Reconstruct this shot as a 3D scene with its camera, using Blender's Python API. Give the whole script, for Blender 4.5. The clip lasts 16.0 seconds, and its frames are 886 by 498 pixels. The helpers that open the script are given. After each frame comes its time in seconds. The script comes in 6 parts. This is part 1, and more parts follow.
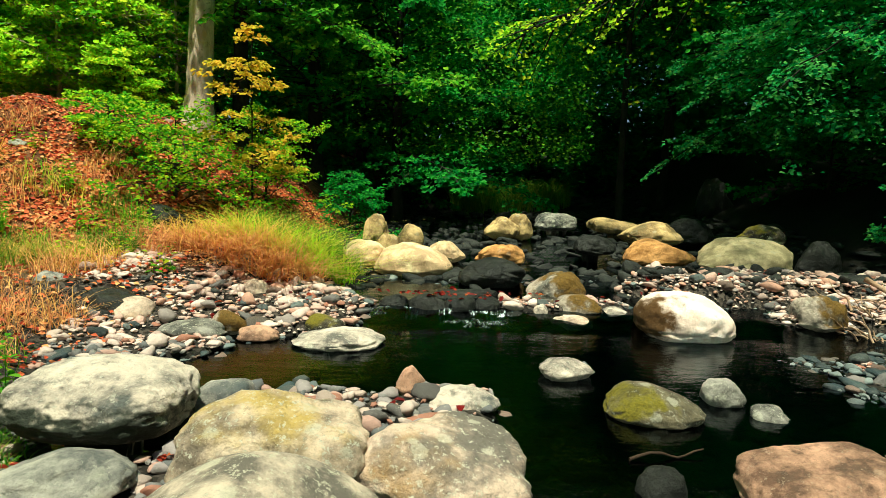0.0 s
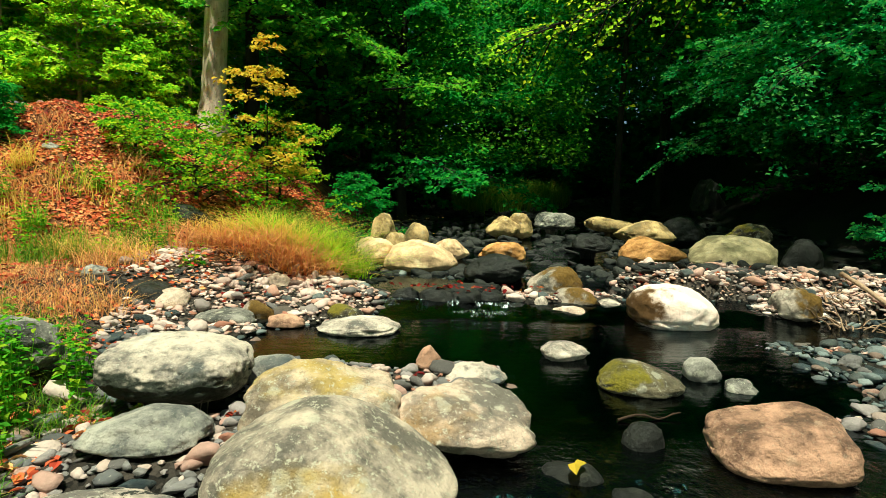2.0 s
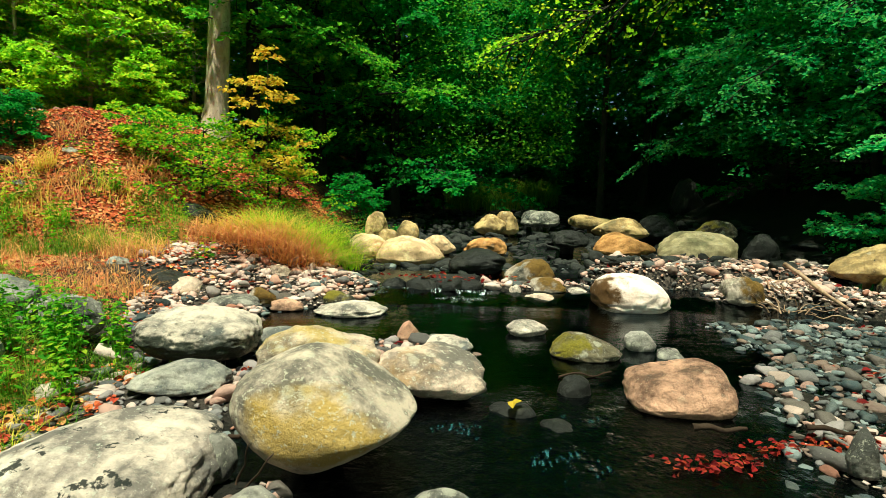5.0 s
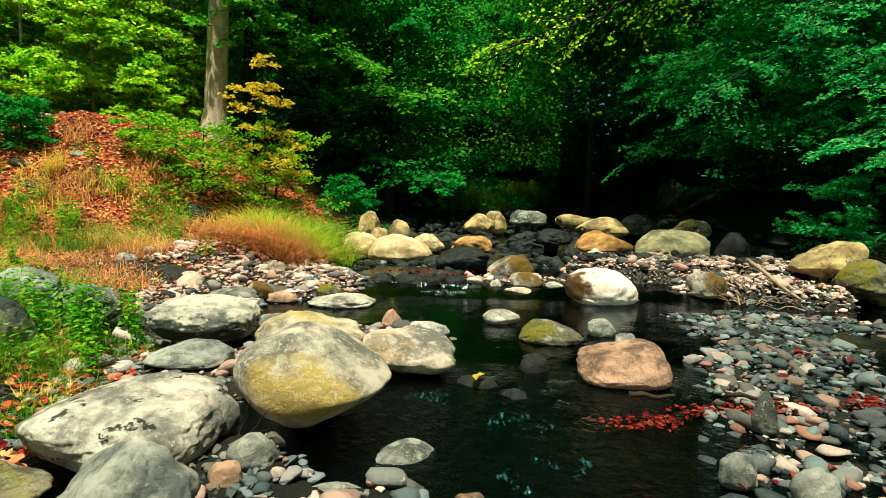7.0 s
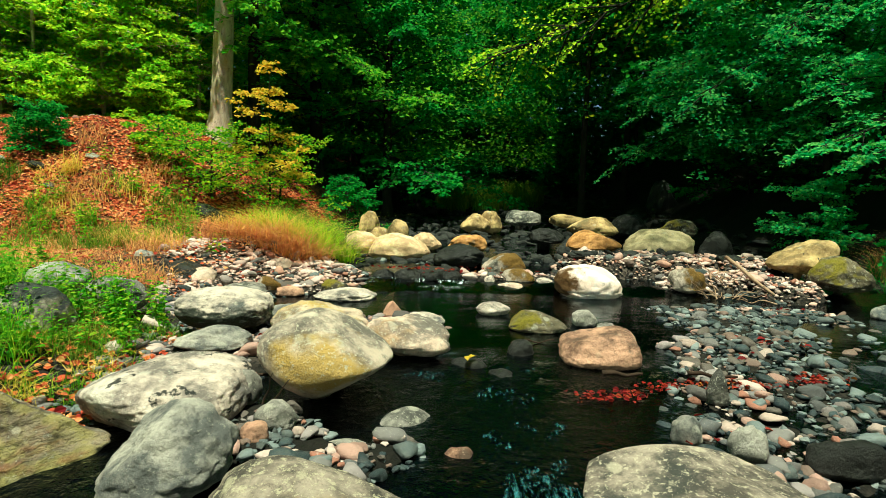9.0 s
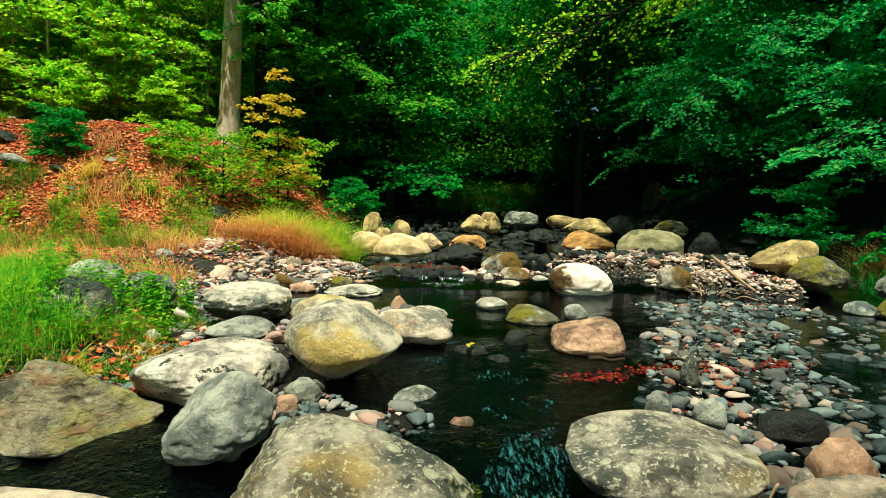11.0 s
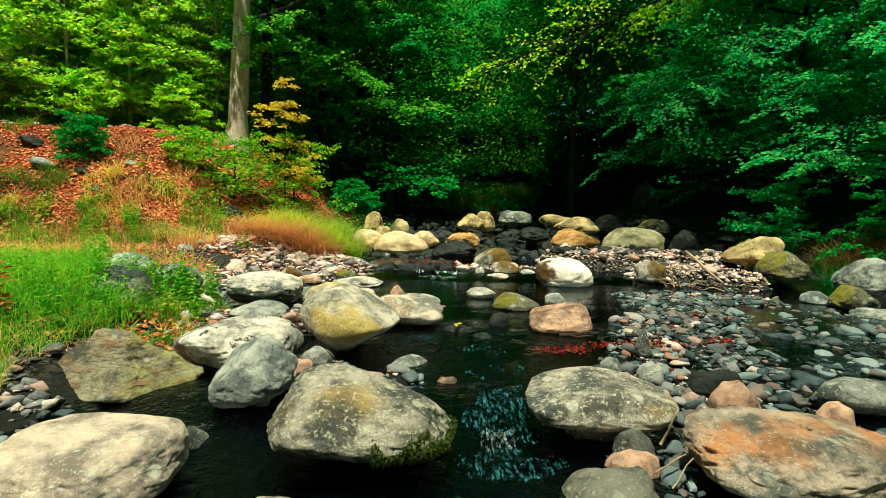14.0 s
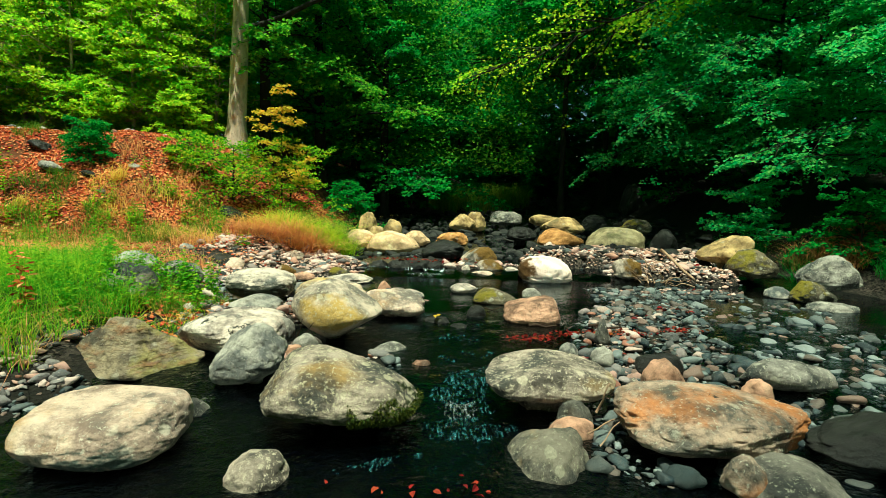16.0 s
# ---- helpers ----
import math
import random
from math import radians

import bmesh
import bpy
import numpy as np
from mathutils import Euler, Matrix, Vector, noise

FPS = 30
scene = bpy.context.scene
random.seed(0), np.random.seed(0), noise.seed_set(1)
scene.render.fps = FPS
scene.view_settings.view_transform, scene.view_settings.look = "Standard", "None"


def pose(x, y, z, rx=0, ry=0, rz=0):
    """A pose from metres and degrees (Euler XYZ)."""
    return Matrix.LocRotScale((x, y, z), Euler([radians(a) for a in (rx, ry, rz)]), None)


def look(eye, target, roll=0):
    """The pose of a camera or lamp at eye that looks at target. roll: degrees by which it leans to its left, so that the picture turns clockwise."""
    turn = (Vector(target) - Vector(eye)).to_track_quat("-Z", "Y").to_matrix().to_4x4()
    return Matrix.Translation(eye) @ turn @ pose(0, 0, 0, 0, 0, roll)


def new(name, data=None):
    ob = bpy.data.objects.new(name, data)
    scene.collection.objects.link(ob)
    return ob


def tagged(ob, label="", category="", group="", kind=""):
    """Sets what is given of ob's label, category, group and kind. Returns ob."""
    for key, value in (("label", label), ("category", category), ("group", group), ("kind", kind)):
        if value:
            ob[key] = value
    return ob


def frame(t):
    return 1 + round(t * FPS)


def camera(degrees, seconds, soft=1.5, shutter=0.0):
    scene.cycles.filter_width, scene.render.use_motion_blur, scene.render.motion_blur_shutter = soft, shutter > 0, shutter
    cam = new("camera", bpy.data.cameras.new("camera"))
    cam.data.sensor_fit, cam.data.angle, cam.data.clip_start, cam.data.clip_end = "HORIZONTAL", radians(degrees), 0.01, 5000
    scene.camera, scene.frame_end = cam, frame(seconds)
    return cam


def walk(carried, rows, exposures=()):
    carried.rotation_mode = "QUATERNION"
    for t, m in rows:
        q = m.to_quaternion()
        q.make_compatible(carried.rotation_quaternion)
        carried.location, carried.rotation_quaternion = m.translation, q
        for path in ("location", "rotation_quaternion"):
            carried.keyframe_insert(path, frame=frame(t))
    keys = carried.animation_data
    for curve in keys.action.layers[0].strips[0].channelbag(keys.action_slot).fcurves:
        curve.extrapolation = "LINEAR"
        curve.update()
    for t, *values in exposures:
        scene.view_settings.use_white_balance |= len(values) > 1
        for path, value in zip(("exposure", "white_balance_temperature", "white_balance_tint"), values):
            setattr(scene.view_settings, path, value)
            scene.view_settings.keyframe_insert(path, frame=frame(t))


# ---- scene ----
cam = camera(78.8, 16.0, soft=0.55)
METRES, EYE, TILT, LEAN, TURN = 4.152, 1.2, 0.0, 0.0, 0.0
ROWS = [
    (0.0, 0.0, 0.0, 0.0, 0.18, -5.5, -1.91),
    (0.5, -0.0063, -0.0301, 0.0014, 0.18, -5.5, -1.93),
    (1.0, -0.0145, -0.0606, 0.0013, 0.13, -5.51, -1.95),
    (1.5, -0.0218, -0.0911, 0.0019, 0.09, -5.53, -1.96),
    (2.0, -0.026, -0.1201, 0.0015, 0.06, -5.54, -1.94),
    (2.5, -0.0276, -0.1491, 0.0011, 0.02, -5.54, -1.94),
    (3.0, -0.0233, -0.1782, 0.0008, 0.0, -5.57, -1.91),
    (3.5, -0.016, -0.2072, 0.0001, -0.01, -5.58, -1.88),
    (4.0, -0.0069, -0.2363, 0.0003, -0.04, -5.58, -1.87),
    (4.5, 0.0053, -0.2673, 0.0008, -0.09, -5.58, -1.85),
    (7.0, 0.0581, -0.424, 0.0047, -0.43, -5.58, -1.8),
    (7.5, 0.0621, -0.4535, 0.0052, -0.46, -5.59, -1.81),
    (8.0, 0.0629, -0.4824, 0.0061, -0.52, -5.58, -1.84),
    (8.5, 0.0628, -0.5114, 0.0078, -0.57, -5.58, -1.84),
    (9.0, 0.0623, -0.5403, 0.0086, -0.61, -5.59, -1.86),
    (11.5, 0.0496, -0.6885, 0.0176, -0.72, -5.55, -1.91),
    (12.0, 0.0512, -0.7197, 0.0182, -0.7, -5.55, -1.91),
    (12.5, 0.0546, -0.7514, 0.0182, -0.7, -5.54, -1.91),
    (13.0, 0.0586, -0.7825, 0.018, -0.69, -5.55, -1.9),
    (13.5, 0.0637, -0.8134, 0.0172, -0.67, -5.55, -1.89),
    (14.0, 0.0711, -0.8435, 0.0171, -0.64, -5.54, -1.87),
    (14.5, 0.0813, -0.8739, 0.0184, -0.63, -5.53, -1.85),
    (15.0, 0.0942, -0.9057, 0.0193, -0.63, -5.52, -1.83),
    (15.5, 0.1089, -0.9374, 0.0217, -0.62, -5.53, -1.82),
    (16.0, 0.1223, -0.9698, 0.025, -0.67, -5.53, -1.81),
]
walk(cam, [(t, pose(0, 0, EYE, TILT, LEAN, TURN) @ pose(METRES * x, METRES * y, METRES * z, 90 + pitch, roll, yaw)) for t, x, y, z, yaw, pitch, roll in ROWS], [(0.0, 0.78, 5850, -4.0), (5.0, 0.78, 5850, -5.0), (11.0, 0.74, 5750, -10.0), (16.0, 0.70, 5700, -12.0)])

# ---- light ----
SUN_WAY = Vector((-0.08, -0.24, 0.967)).normalized()  # towards the sun
sky_world = bpy.data.worlds.new("sky")
scene.world = sky_world
sky_world.use_nodes = True
_wn = sky_world.node_tree
_sky = _wn.nodes.new("ShaderNodeTexSky")
_sky.sky_type, _sky.sun_disc = "NISHITA", False
_sky.sun_elevation = math.asin(SUN_WAY.z)
_sky.sun_rotation = math.atan2(SUN_WAY.x, SUN_WAY.y)
_wn.links.new(_sky.outputs[0], _wn.nodes["Background"].inputs[0])
_wn.nodes["Background"].inputs[1].default_value = 0.040
sun = new("sun", bpy.data.lights.new("sun", "SUN"))
sun.data.energy, sun.data.angle, sun.data.color = 5.0, radians(2.0), (1.0, 0.90, 0.64)
sun.matrix_world = look(SUN_WAY * 40, (0, 0, 0))


# ---- materials ----
class Nodes:
    """A short way to wire a material."""

    def __init__(self, name):
        self.m = bpy.data.materials.new(name)
        self.m.use_nodes = True
        self.t = self.m.node_tree
        self.bsdf = self.t.nodes["Principled BSDF"]
        self.out = self.t.nodes["Material Output"]

    def add(self, kind, **sets):
        n = self.t.nodes.new("ShaderNode" + kind)
        for key, value in sets.items():
            s = n.inputs[key.replace("_", " ")]
            if hasattr(value, "is_linked"):
                self.t.links.new(value, s)
            else:
                s.default_value = value
        return n

    def link(self, a, b):
        self.t.links.new(a, b)

    def place(self, spread=30.0):
        """Object space, moved by a random step for each object."""
        tc = self.add("TexCoord")
        info = self.add("ObjectInfo")
        mul = self.add("Math")
        mul.operation = "MULTIPLY"
        self.link(info.outputs["Random"], mul.inputs[0])
        mul.inputs[1].default_value = spread
        va = self.add("VectorMath")
        self.link(tc.outputs["Object"], va.inputs[0])
        self.link(mul.outputs[0], va.inputs[1])
        return va.outputs[0]

    def noise(self, vec, scale, detail=5.0, rough=0.6):
        n = self.add("TexNoise", Scale=scale, Detail=detail, Roughness=rough)
        if vec is not None:
            self.link(vec, n.inputs["Vector"])
        return n.outputs["Fac"]

    def ramp(self, fac, stops, mode="LINEAR"):
        n = self.add("ValToRGB")
        n.color_ramp.interpolation = mode
        el = n.color_ramp.elements
        while len(el) < len(stops):
            el.new(0.5)
        for e, (p, c) in zip(el, stops):
            e.position = p
            e.color = (*c, 1) if len(c) == 3 else c
        self.link(fac, n.inputs[0])
        return n.outputs[0]

    def step(self, fac, lo, hi, top=1.0):
        n = self.add("MapRange")
        n.interpolation_type = "SMOOTHSTEP"
        self.link(fac, n.inputs[0])
        n.inputs[1].default_value, n.inputs[2].default_value = lo, hi
        n.inputs[3].default_value, n.inputs[4].default_value = 0.0, top
        return n.outputs[0]

    def math(self, op, a, b):
        n = self.add("Math")
        n.operation = op
        for i, v in enumerate((a, b)):
            if hasattr(v, "is_linked"):
                self.link(v, n.inputs[i])
            else:
                n.inputs[i].default_value = v
        return n.outputs[0]

    def mix(self, fac, a, b, blend="MIX"):
        n = self.add("Mix")
        n.data_type, n.blend_type = "RGBA", blend
        for i, v in ((0, fac), (6, a), (7, b)):
            if hasattr(v, "is_linked"):
                self.link(v, n.inputs[i])
            else:
                n.inputs[i].default_value = v if i == 0 else (*v, 1)
        return n.outputs[2]

    def bump(self, height, strength, distance, normal=None):
        n = self.add("Bump", Strength=strength, Distance=distance)
        self.link(height, n.inputs["Height"])
        if normal is not None:
            self.link(normal, n.inputs["Normal"])
        return n.outputs[0]

    def done(self, color, rough, normal=None, spec=0.4):
        for v, s in ((color, "Base Color"), (rough, "Roughness"), (normal, "Normal")):
            if v is None:
                continue
            if hasattr(v, "is_linked"):
                self.link(v, self.bsdf.inputs[s])
            else:
                self.bsdf.inputs[s].default_value = (*v, 1) if s == "Base Color" else v
        self.bsdf.inputs["Specular IOR Level"].default_value = spec
        return self.m


def rock_mat(name, c1, c2, c3, spot=(0.62, 0.60, 0.50), spots=0.5, moss=None, mossy=0.0, way=(0, 0, 1), rough=0.8, stain=None, stained=0.0, gritty=1.0, layers=None, stain_way=None, blots=0.0):
    k = Nodes(name)
    v = k.place()
    cool = (1.04, 0.975, 1.0)
    c1, c2, c3 = (tuple(s * c * w for c, w in zip(cc, cool)) for s, cc in ((0.38, c1), (0.90, c2), (0.28, c3)))
    col = k.ramp(k.noise(v, 3.4, 8, 0.68), [(0.42, c1), (0.58, c2)])
    col = k.mix(k.step(k.noise(v, 8.5, 8, 0.75), 0.55, 0.66, 0.8), col, c3)
    # broad noise: paler patches and cold grey ones
    broad = k.noise(v, 1.7, 6, 0.62)
    col = k.mix(k.step(broad, 0.54, 0.68, 0.75), col, tuple(min(0.82, 1.25 * c) for c in c2))
    col = k.mix(k.step(broad, 0.46, 0.34, 0.75), col, (0.55 * c1[0], 0.72 * c1[1], 0.80 * c1[2]))
    rim = k.add("TexVoronoi", Scale=5.5)
    k.link(v, rim.inputs["Vector"])
    ring = k.math("ADD", rim.outputs["Distance"], k.math("MULTIPLY", k.noise(v, 17, 6, 0.75), 0.55))
    col = k.mix(k.step(ring, 0.50, 0.44, 0.6 * min(1, spots + 0.2)), col, spot)
    if stain:
        patch = k.noise(v, 2.0, 5, 0.6)
        if stain_way:
            face = k.add("VectorMath")
            face.operation = "DOT_PRODUCT"
            k.link(k.add("NewGeometry").outputs["Normal"], face.inputs[0])
            face.inputs[1].default_value = Vector(stain_way).normalized()
            patch = k.math("ADD", patch, k.math("MULTIPLY", k.math("SUBTRACT", face.outputs["Value"], 0.62), 0.45))
        col = k.mix(k.step(patch, 0.60 - 0.25 * stained, 0.80 - 0.25 * stained, 0.85), col, stain)
    if layers:
        mp = k.add("Mapping")
        mp.inputs["Rotation"].default_value = (0.35, 0.42, 0.0)
        mp.inputs["Scale"].default_value = (0.9, 0.9, 3.4)
        k.link(v, mp.inputs[0])
        strata = k.noise(mp.outputs[0], 3.0, 5, 0.6)
        col = k.mix(k.step(strata, 0.50, 0.66, 0.7), col, layers)
    # pale crust lichen in small flecks
    col = k.mix(k.step(k.noise(v, 34, 6, 0.8), 0.60 - 0.06 * spots, 0.64 - 0.06 * spots, 0.8 * min(1, spots + 0.2)), col, spot)
    # black lichen freckles and blotches
    col = k.mix(k.step(k.noise(v, 19, 8, 0.85), 0.62, 0.68, 0.65 * gritty), col, tuple(0.20 * c for c in c1))
    col = k.mix(k.step(k.noise(v, 5.5, 10, 0.85), 0.59, 0.66, 0.5 * gritty), col, tuple(0.34 * c for c in c1))
    # a tint by facing: moss or crust; facing down it paints underside shade
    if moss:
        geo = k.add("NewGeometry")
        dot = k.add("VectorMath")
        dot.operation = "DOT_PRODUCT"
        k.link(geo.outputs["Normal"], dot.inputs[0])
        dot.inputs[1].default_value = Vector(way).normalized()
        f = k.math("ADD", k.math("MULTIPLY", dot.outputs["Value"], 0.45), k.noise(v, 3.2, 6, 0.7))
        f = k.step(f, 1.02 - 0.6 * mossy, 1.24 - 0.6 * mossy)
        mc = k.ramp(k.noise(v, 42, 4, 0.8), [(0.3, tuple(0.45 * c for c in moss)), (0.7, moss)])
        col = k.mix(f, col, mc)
    if blots:
        dark = k.noise(v, 7.0, 7, 0.72)
        col = k.mix(k.step(dark, 0.66 - 0.06 * blots, 0.675 - 0.06 * blots, 0.95), col, (0.012, 0.016, 0.014))
    grit = k.noise(v, 90, 4, 0.8)
    col = k.mix(0.55 * gritty, col, k.ramp(grit, [(0.32, (0.42, 0.42, 0.41)), (0.45, (0.94, 0.94, 0.92)), (0.64, (1.0, 1.0, 0.97))]), "MULTIPLY")
    fine = k.math("ADD", k.noise(v, 55, 6, 0.75), k.math("MULTIPLY", grit, 0.7))
    coarse = k.noise(v, 9, 7, 0.65)
    nor = k.bump(coarse, 1.0, 0.018 + 0.035 * gritty)
    if layers:
        nor = k.bump(strata, 1.0, 0.10, nor)
    nor = k.bump(fine, 1.0, 0.009, nor)
    return k.done(col, k.ramp(coarse, [(0.3, (rough - 0.12,) * 3), (0.7, (min(1, rough + 0.1),) * 3)]), nor, 0.35)


GREY = rock_mat("grey lichened rock", (0.20, 0.21, 0.19), (0.36, 0.36, 0.32), (0.14, 0.16, 0.15), spots=0.6)
PALE = rock_mat("pale grey rock", (0.42, 0.40, 0.36), (0.74, 0.66, 0.56), (0.28, 0.29, 0.27), spot=(0.72, 0.70, 0.60), spots=0.5)
FRECKLED = rock_mat("pale rock with black lichen blots", (0.50, 0.46, 0.41), (0.80, 0.70, 0.59), (0.34, 0.34, 0.31), spot=(0.76, 0.72, 0.62), spots=0.5, gritty=0.6, blots=0.9)
CREAM = rock_mat("cream rock", (0.70, 0.54, 0.43), (0.80, 0.64, 0.51), (0.44, 0.36, 0.29), spot=(0.78, 0.72, 0.60), spots=0.6, stain=(0.50, 0.29, 0.11), stained=0.32)
TAN = rock_mat("tan rock", (0.60, 0.42, 0.17), (0.60, 0.45, 0.20), (0.50, 0.36, 0.15), spots=0.2, gritty=0.45, blots=0.2)
SAND = rock_mat("sandy cream rock", (1.30, 0.92, 0.52), (0.92, 0.68, 0.40), (1.4, 0.95, 0.5), spot=(0.76, 0.66, 0.46), spots=0.15, gritty=0.35, blots=0.25)
# olive and ochre: the tint facing down paints the undersides' shade
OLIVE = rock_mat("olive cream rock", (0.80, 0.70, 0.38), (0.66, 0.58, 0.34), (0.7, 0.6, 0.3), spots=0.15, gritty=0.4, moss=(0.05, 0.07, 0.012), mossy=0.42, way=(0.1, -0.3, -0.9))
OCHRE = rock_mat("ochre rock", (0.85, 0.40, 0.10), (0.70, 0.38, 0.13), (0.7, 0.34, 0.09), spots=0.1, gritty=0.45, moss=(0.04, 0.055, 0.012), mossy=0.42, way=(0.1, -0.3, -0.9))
WHITE = rock_mat("white quartz rock", (2.1, 1.72, 1.48), (1.12, 0.95, 0.82), (2.6, 2.1, 1.8), spot=(0.85, 0.78, 0.70), spots=0.3, moss=(0.12, 0.055, 0.012), mossy=0.62, way=(-1.0, -0.25, 0.12), gritty=0.2)
CRACKED = rock_mat("pale rock under a dark crust", (0.46, 0.42, 0.37), (0.66, 0.59, 0.50), (0.32, 0.29, 0.25), moss=(0.05, 0.058, 0.06), mossy=0.66, way=(0.1, 0.0, 1.0))
# black on the front flank paints algae blotches and that flank's shade together
ALGAE_SHADE = rock_mat("pale rock with black algae and shaded front", (0.42, 0.40, 0.36), (0.76, 0.68, 0.57), (0.28, 0.29, 0.27), spot=(0.72, 0.70, 0.60), spots=0.5, moss=(0.04, 0.048, 0.035), mossy=0.66, way=(0.1, -0.9, -0.35))
MOSSCAP = rock_mat("moss capped rock", (0.34, 0.30, 0.24), (0.52, 0.46, 0.38), (0.24, 0.21, 0.16), moss=(0.20, 0.11, 0.015), mossy=0.72, way=(0.3, -0.2, 0.3))
GREENMOSS = rock_mat("green moss rock", (0.11, 0.10, 0.06), (0.18, 0.16, 0.10), (0.07, 0.07, 0.05), moss=(0.24, 0.20, 0.012), mossy=0.50, way=(-0.7, -0.2, 0.7))
YELLOW = rock_mat("yellow stained rock", (0.50, 0.42, 0.32), (0.74, 0.60, 0.45), (0.34, 0.29, 0.22), spots=0.7, stain=(0.52, 0.36, 0.08), stained=0.45)
EGGY = rock_mat("grey ochre banded rock", (0.40, 0.37, 0.31), (0.66, 0.57, 0.45), (0.24, 0.23, 0.18), spot=(0.62, 0.58, 0.46), spots=0.75, stain=(0.50, 0.32, 0.05), stained=0.36, stain_way=(0.25, -1.0, 0.25), gritty=0.6)
PINK = rock_mat("pinkish rock", (0.42, 0.24, 0.16), (0.66, 0.40, 0.27), (0.24, 0.14, 0.10), spot=(0.62, 0.46, 0.34), spots=0.3)
# near-black for wet rock; on boulders in shade the colour carries that shade
DARK = rock_mat("dark wet and shaded rock", (0.016, 0.020, 0.020), (0.018, 0.020, 0.018), (0.014, 0.016, 0.016), spot=(0.07, 0.075, 0.06), spots=0.1, rough=0.5)
# grey on the lower front flank paints its shade along with algae specks
LOAFY = rock_mat("cream rock with algae and shade-grey flank", (0.70, 0.54, 0.43), (0.80, 0.64, 0.51), (0.44, 0.36, 0.29), spot=(0.78, 0.72, 0.60), spots=0.6, stain=(0.50, 0.29, 0.11), stained=0.32, moss=(0.11, 0.14, 0.125), mossy=0.52, way=(0.45, -0.75, -0.35))
SPECKLED = rock_mat("speckled lichen rock", (0.24, 0.22, 0.185), (0.50, 0.44, 0.36), (0.17, 0.155, 0.13), spot=(0.68, 0.60, 0.47), spots=0.9, stain=(0.46, 0.31, 0.13), stained=0.12)
MOSSFOOT = rock_mat("speckled rock with a moss mat", (0.20, 0.185, 0.155), (0.46, 0.405, 0.325), (0.14, 0.13, 0.10), spot=(0.62, 0.56, 0.40), spots=0.95, stain=(0.44, 0.28, 0.10), stained=0.15, moss=(0.035, 0.055, 0.006), mossy=0.62, way=(0.75, -0.45, -0.5))
BLUISH = rock_mat("smooth blue grey rock", (0.34, 0.37, 0.36), (0.48, 0.48, 0.42), (0.26, 0.31, 0.31), spots=0.3)
# olive stain faces right, painting that facet as the lit one beside the brown
STRATA = rock_mat("layered brown rock", (0.26, 0.22, 0.16), (0.36, 0.31, 0.20), (0.26, 0.17, 0.11), spots=0.3, stain=(0.44, 0.38, 0.13), stained=0.10, stain_way=(0.85, -0.35, 0.40), layers=(0.30, 0.13, 0.055))
ORANGE = rock_mat("orange stained rock", (0.24, 0.23, 0.19), (0.54, 0.42, 0.32), (0.15, 0.15, 0.13), spots=0.5, stain=(0.55, 0.20, 0.055), stained=0.55, blots=0.3)
# darker copies of lichened rock, with the shade painted into their base colours
SHADED_GREY = rock_mat("grey lichened rock darkened for shade", (0.085, 0.095, 0.09), (0.17, 0.17, 0.145), (0.05, 0.06, 0.058), spot=(0.42, 0.42, 0.34), spots=0.55)
SHADED_GOLD = rock_mat("grey rock with yellow lichen, darkened for shade", (0.10, 0.11, 0.10), (0.20, 0.19, 0.15), (0.06, 0.07, 0.065), spot=(0.44, 0.42, 0.32), spots=0.6, stain=(0.46, 0.27, 0.05), stained=0.58)


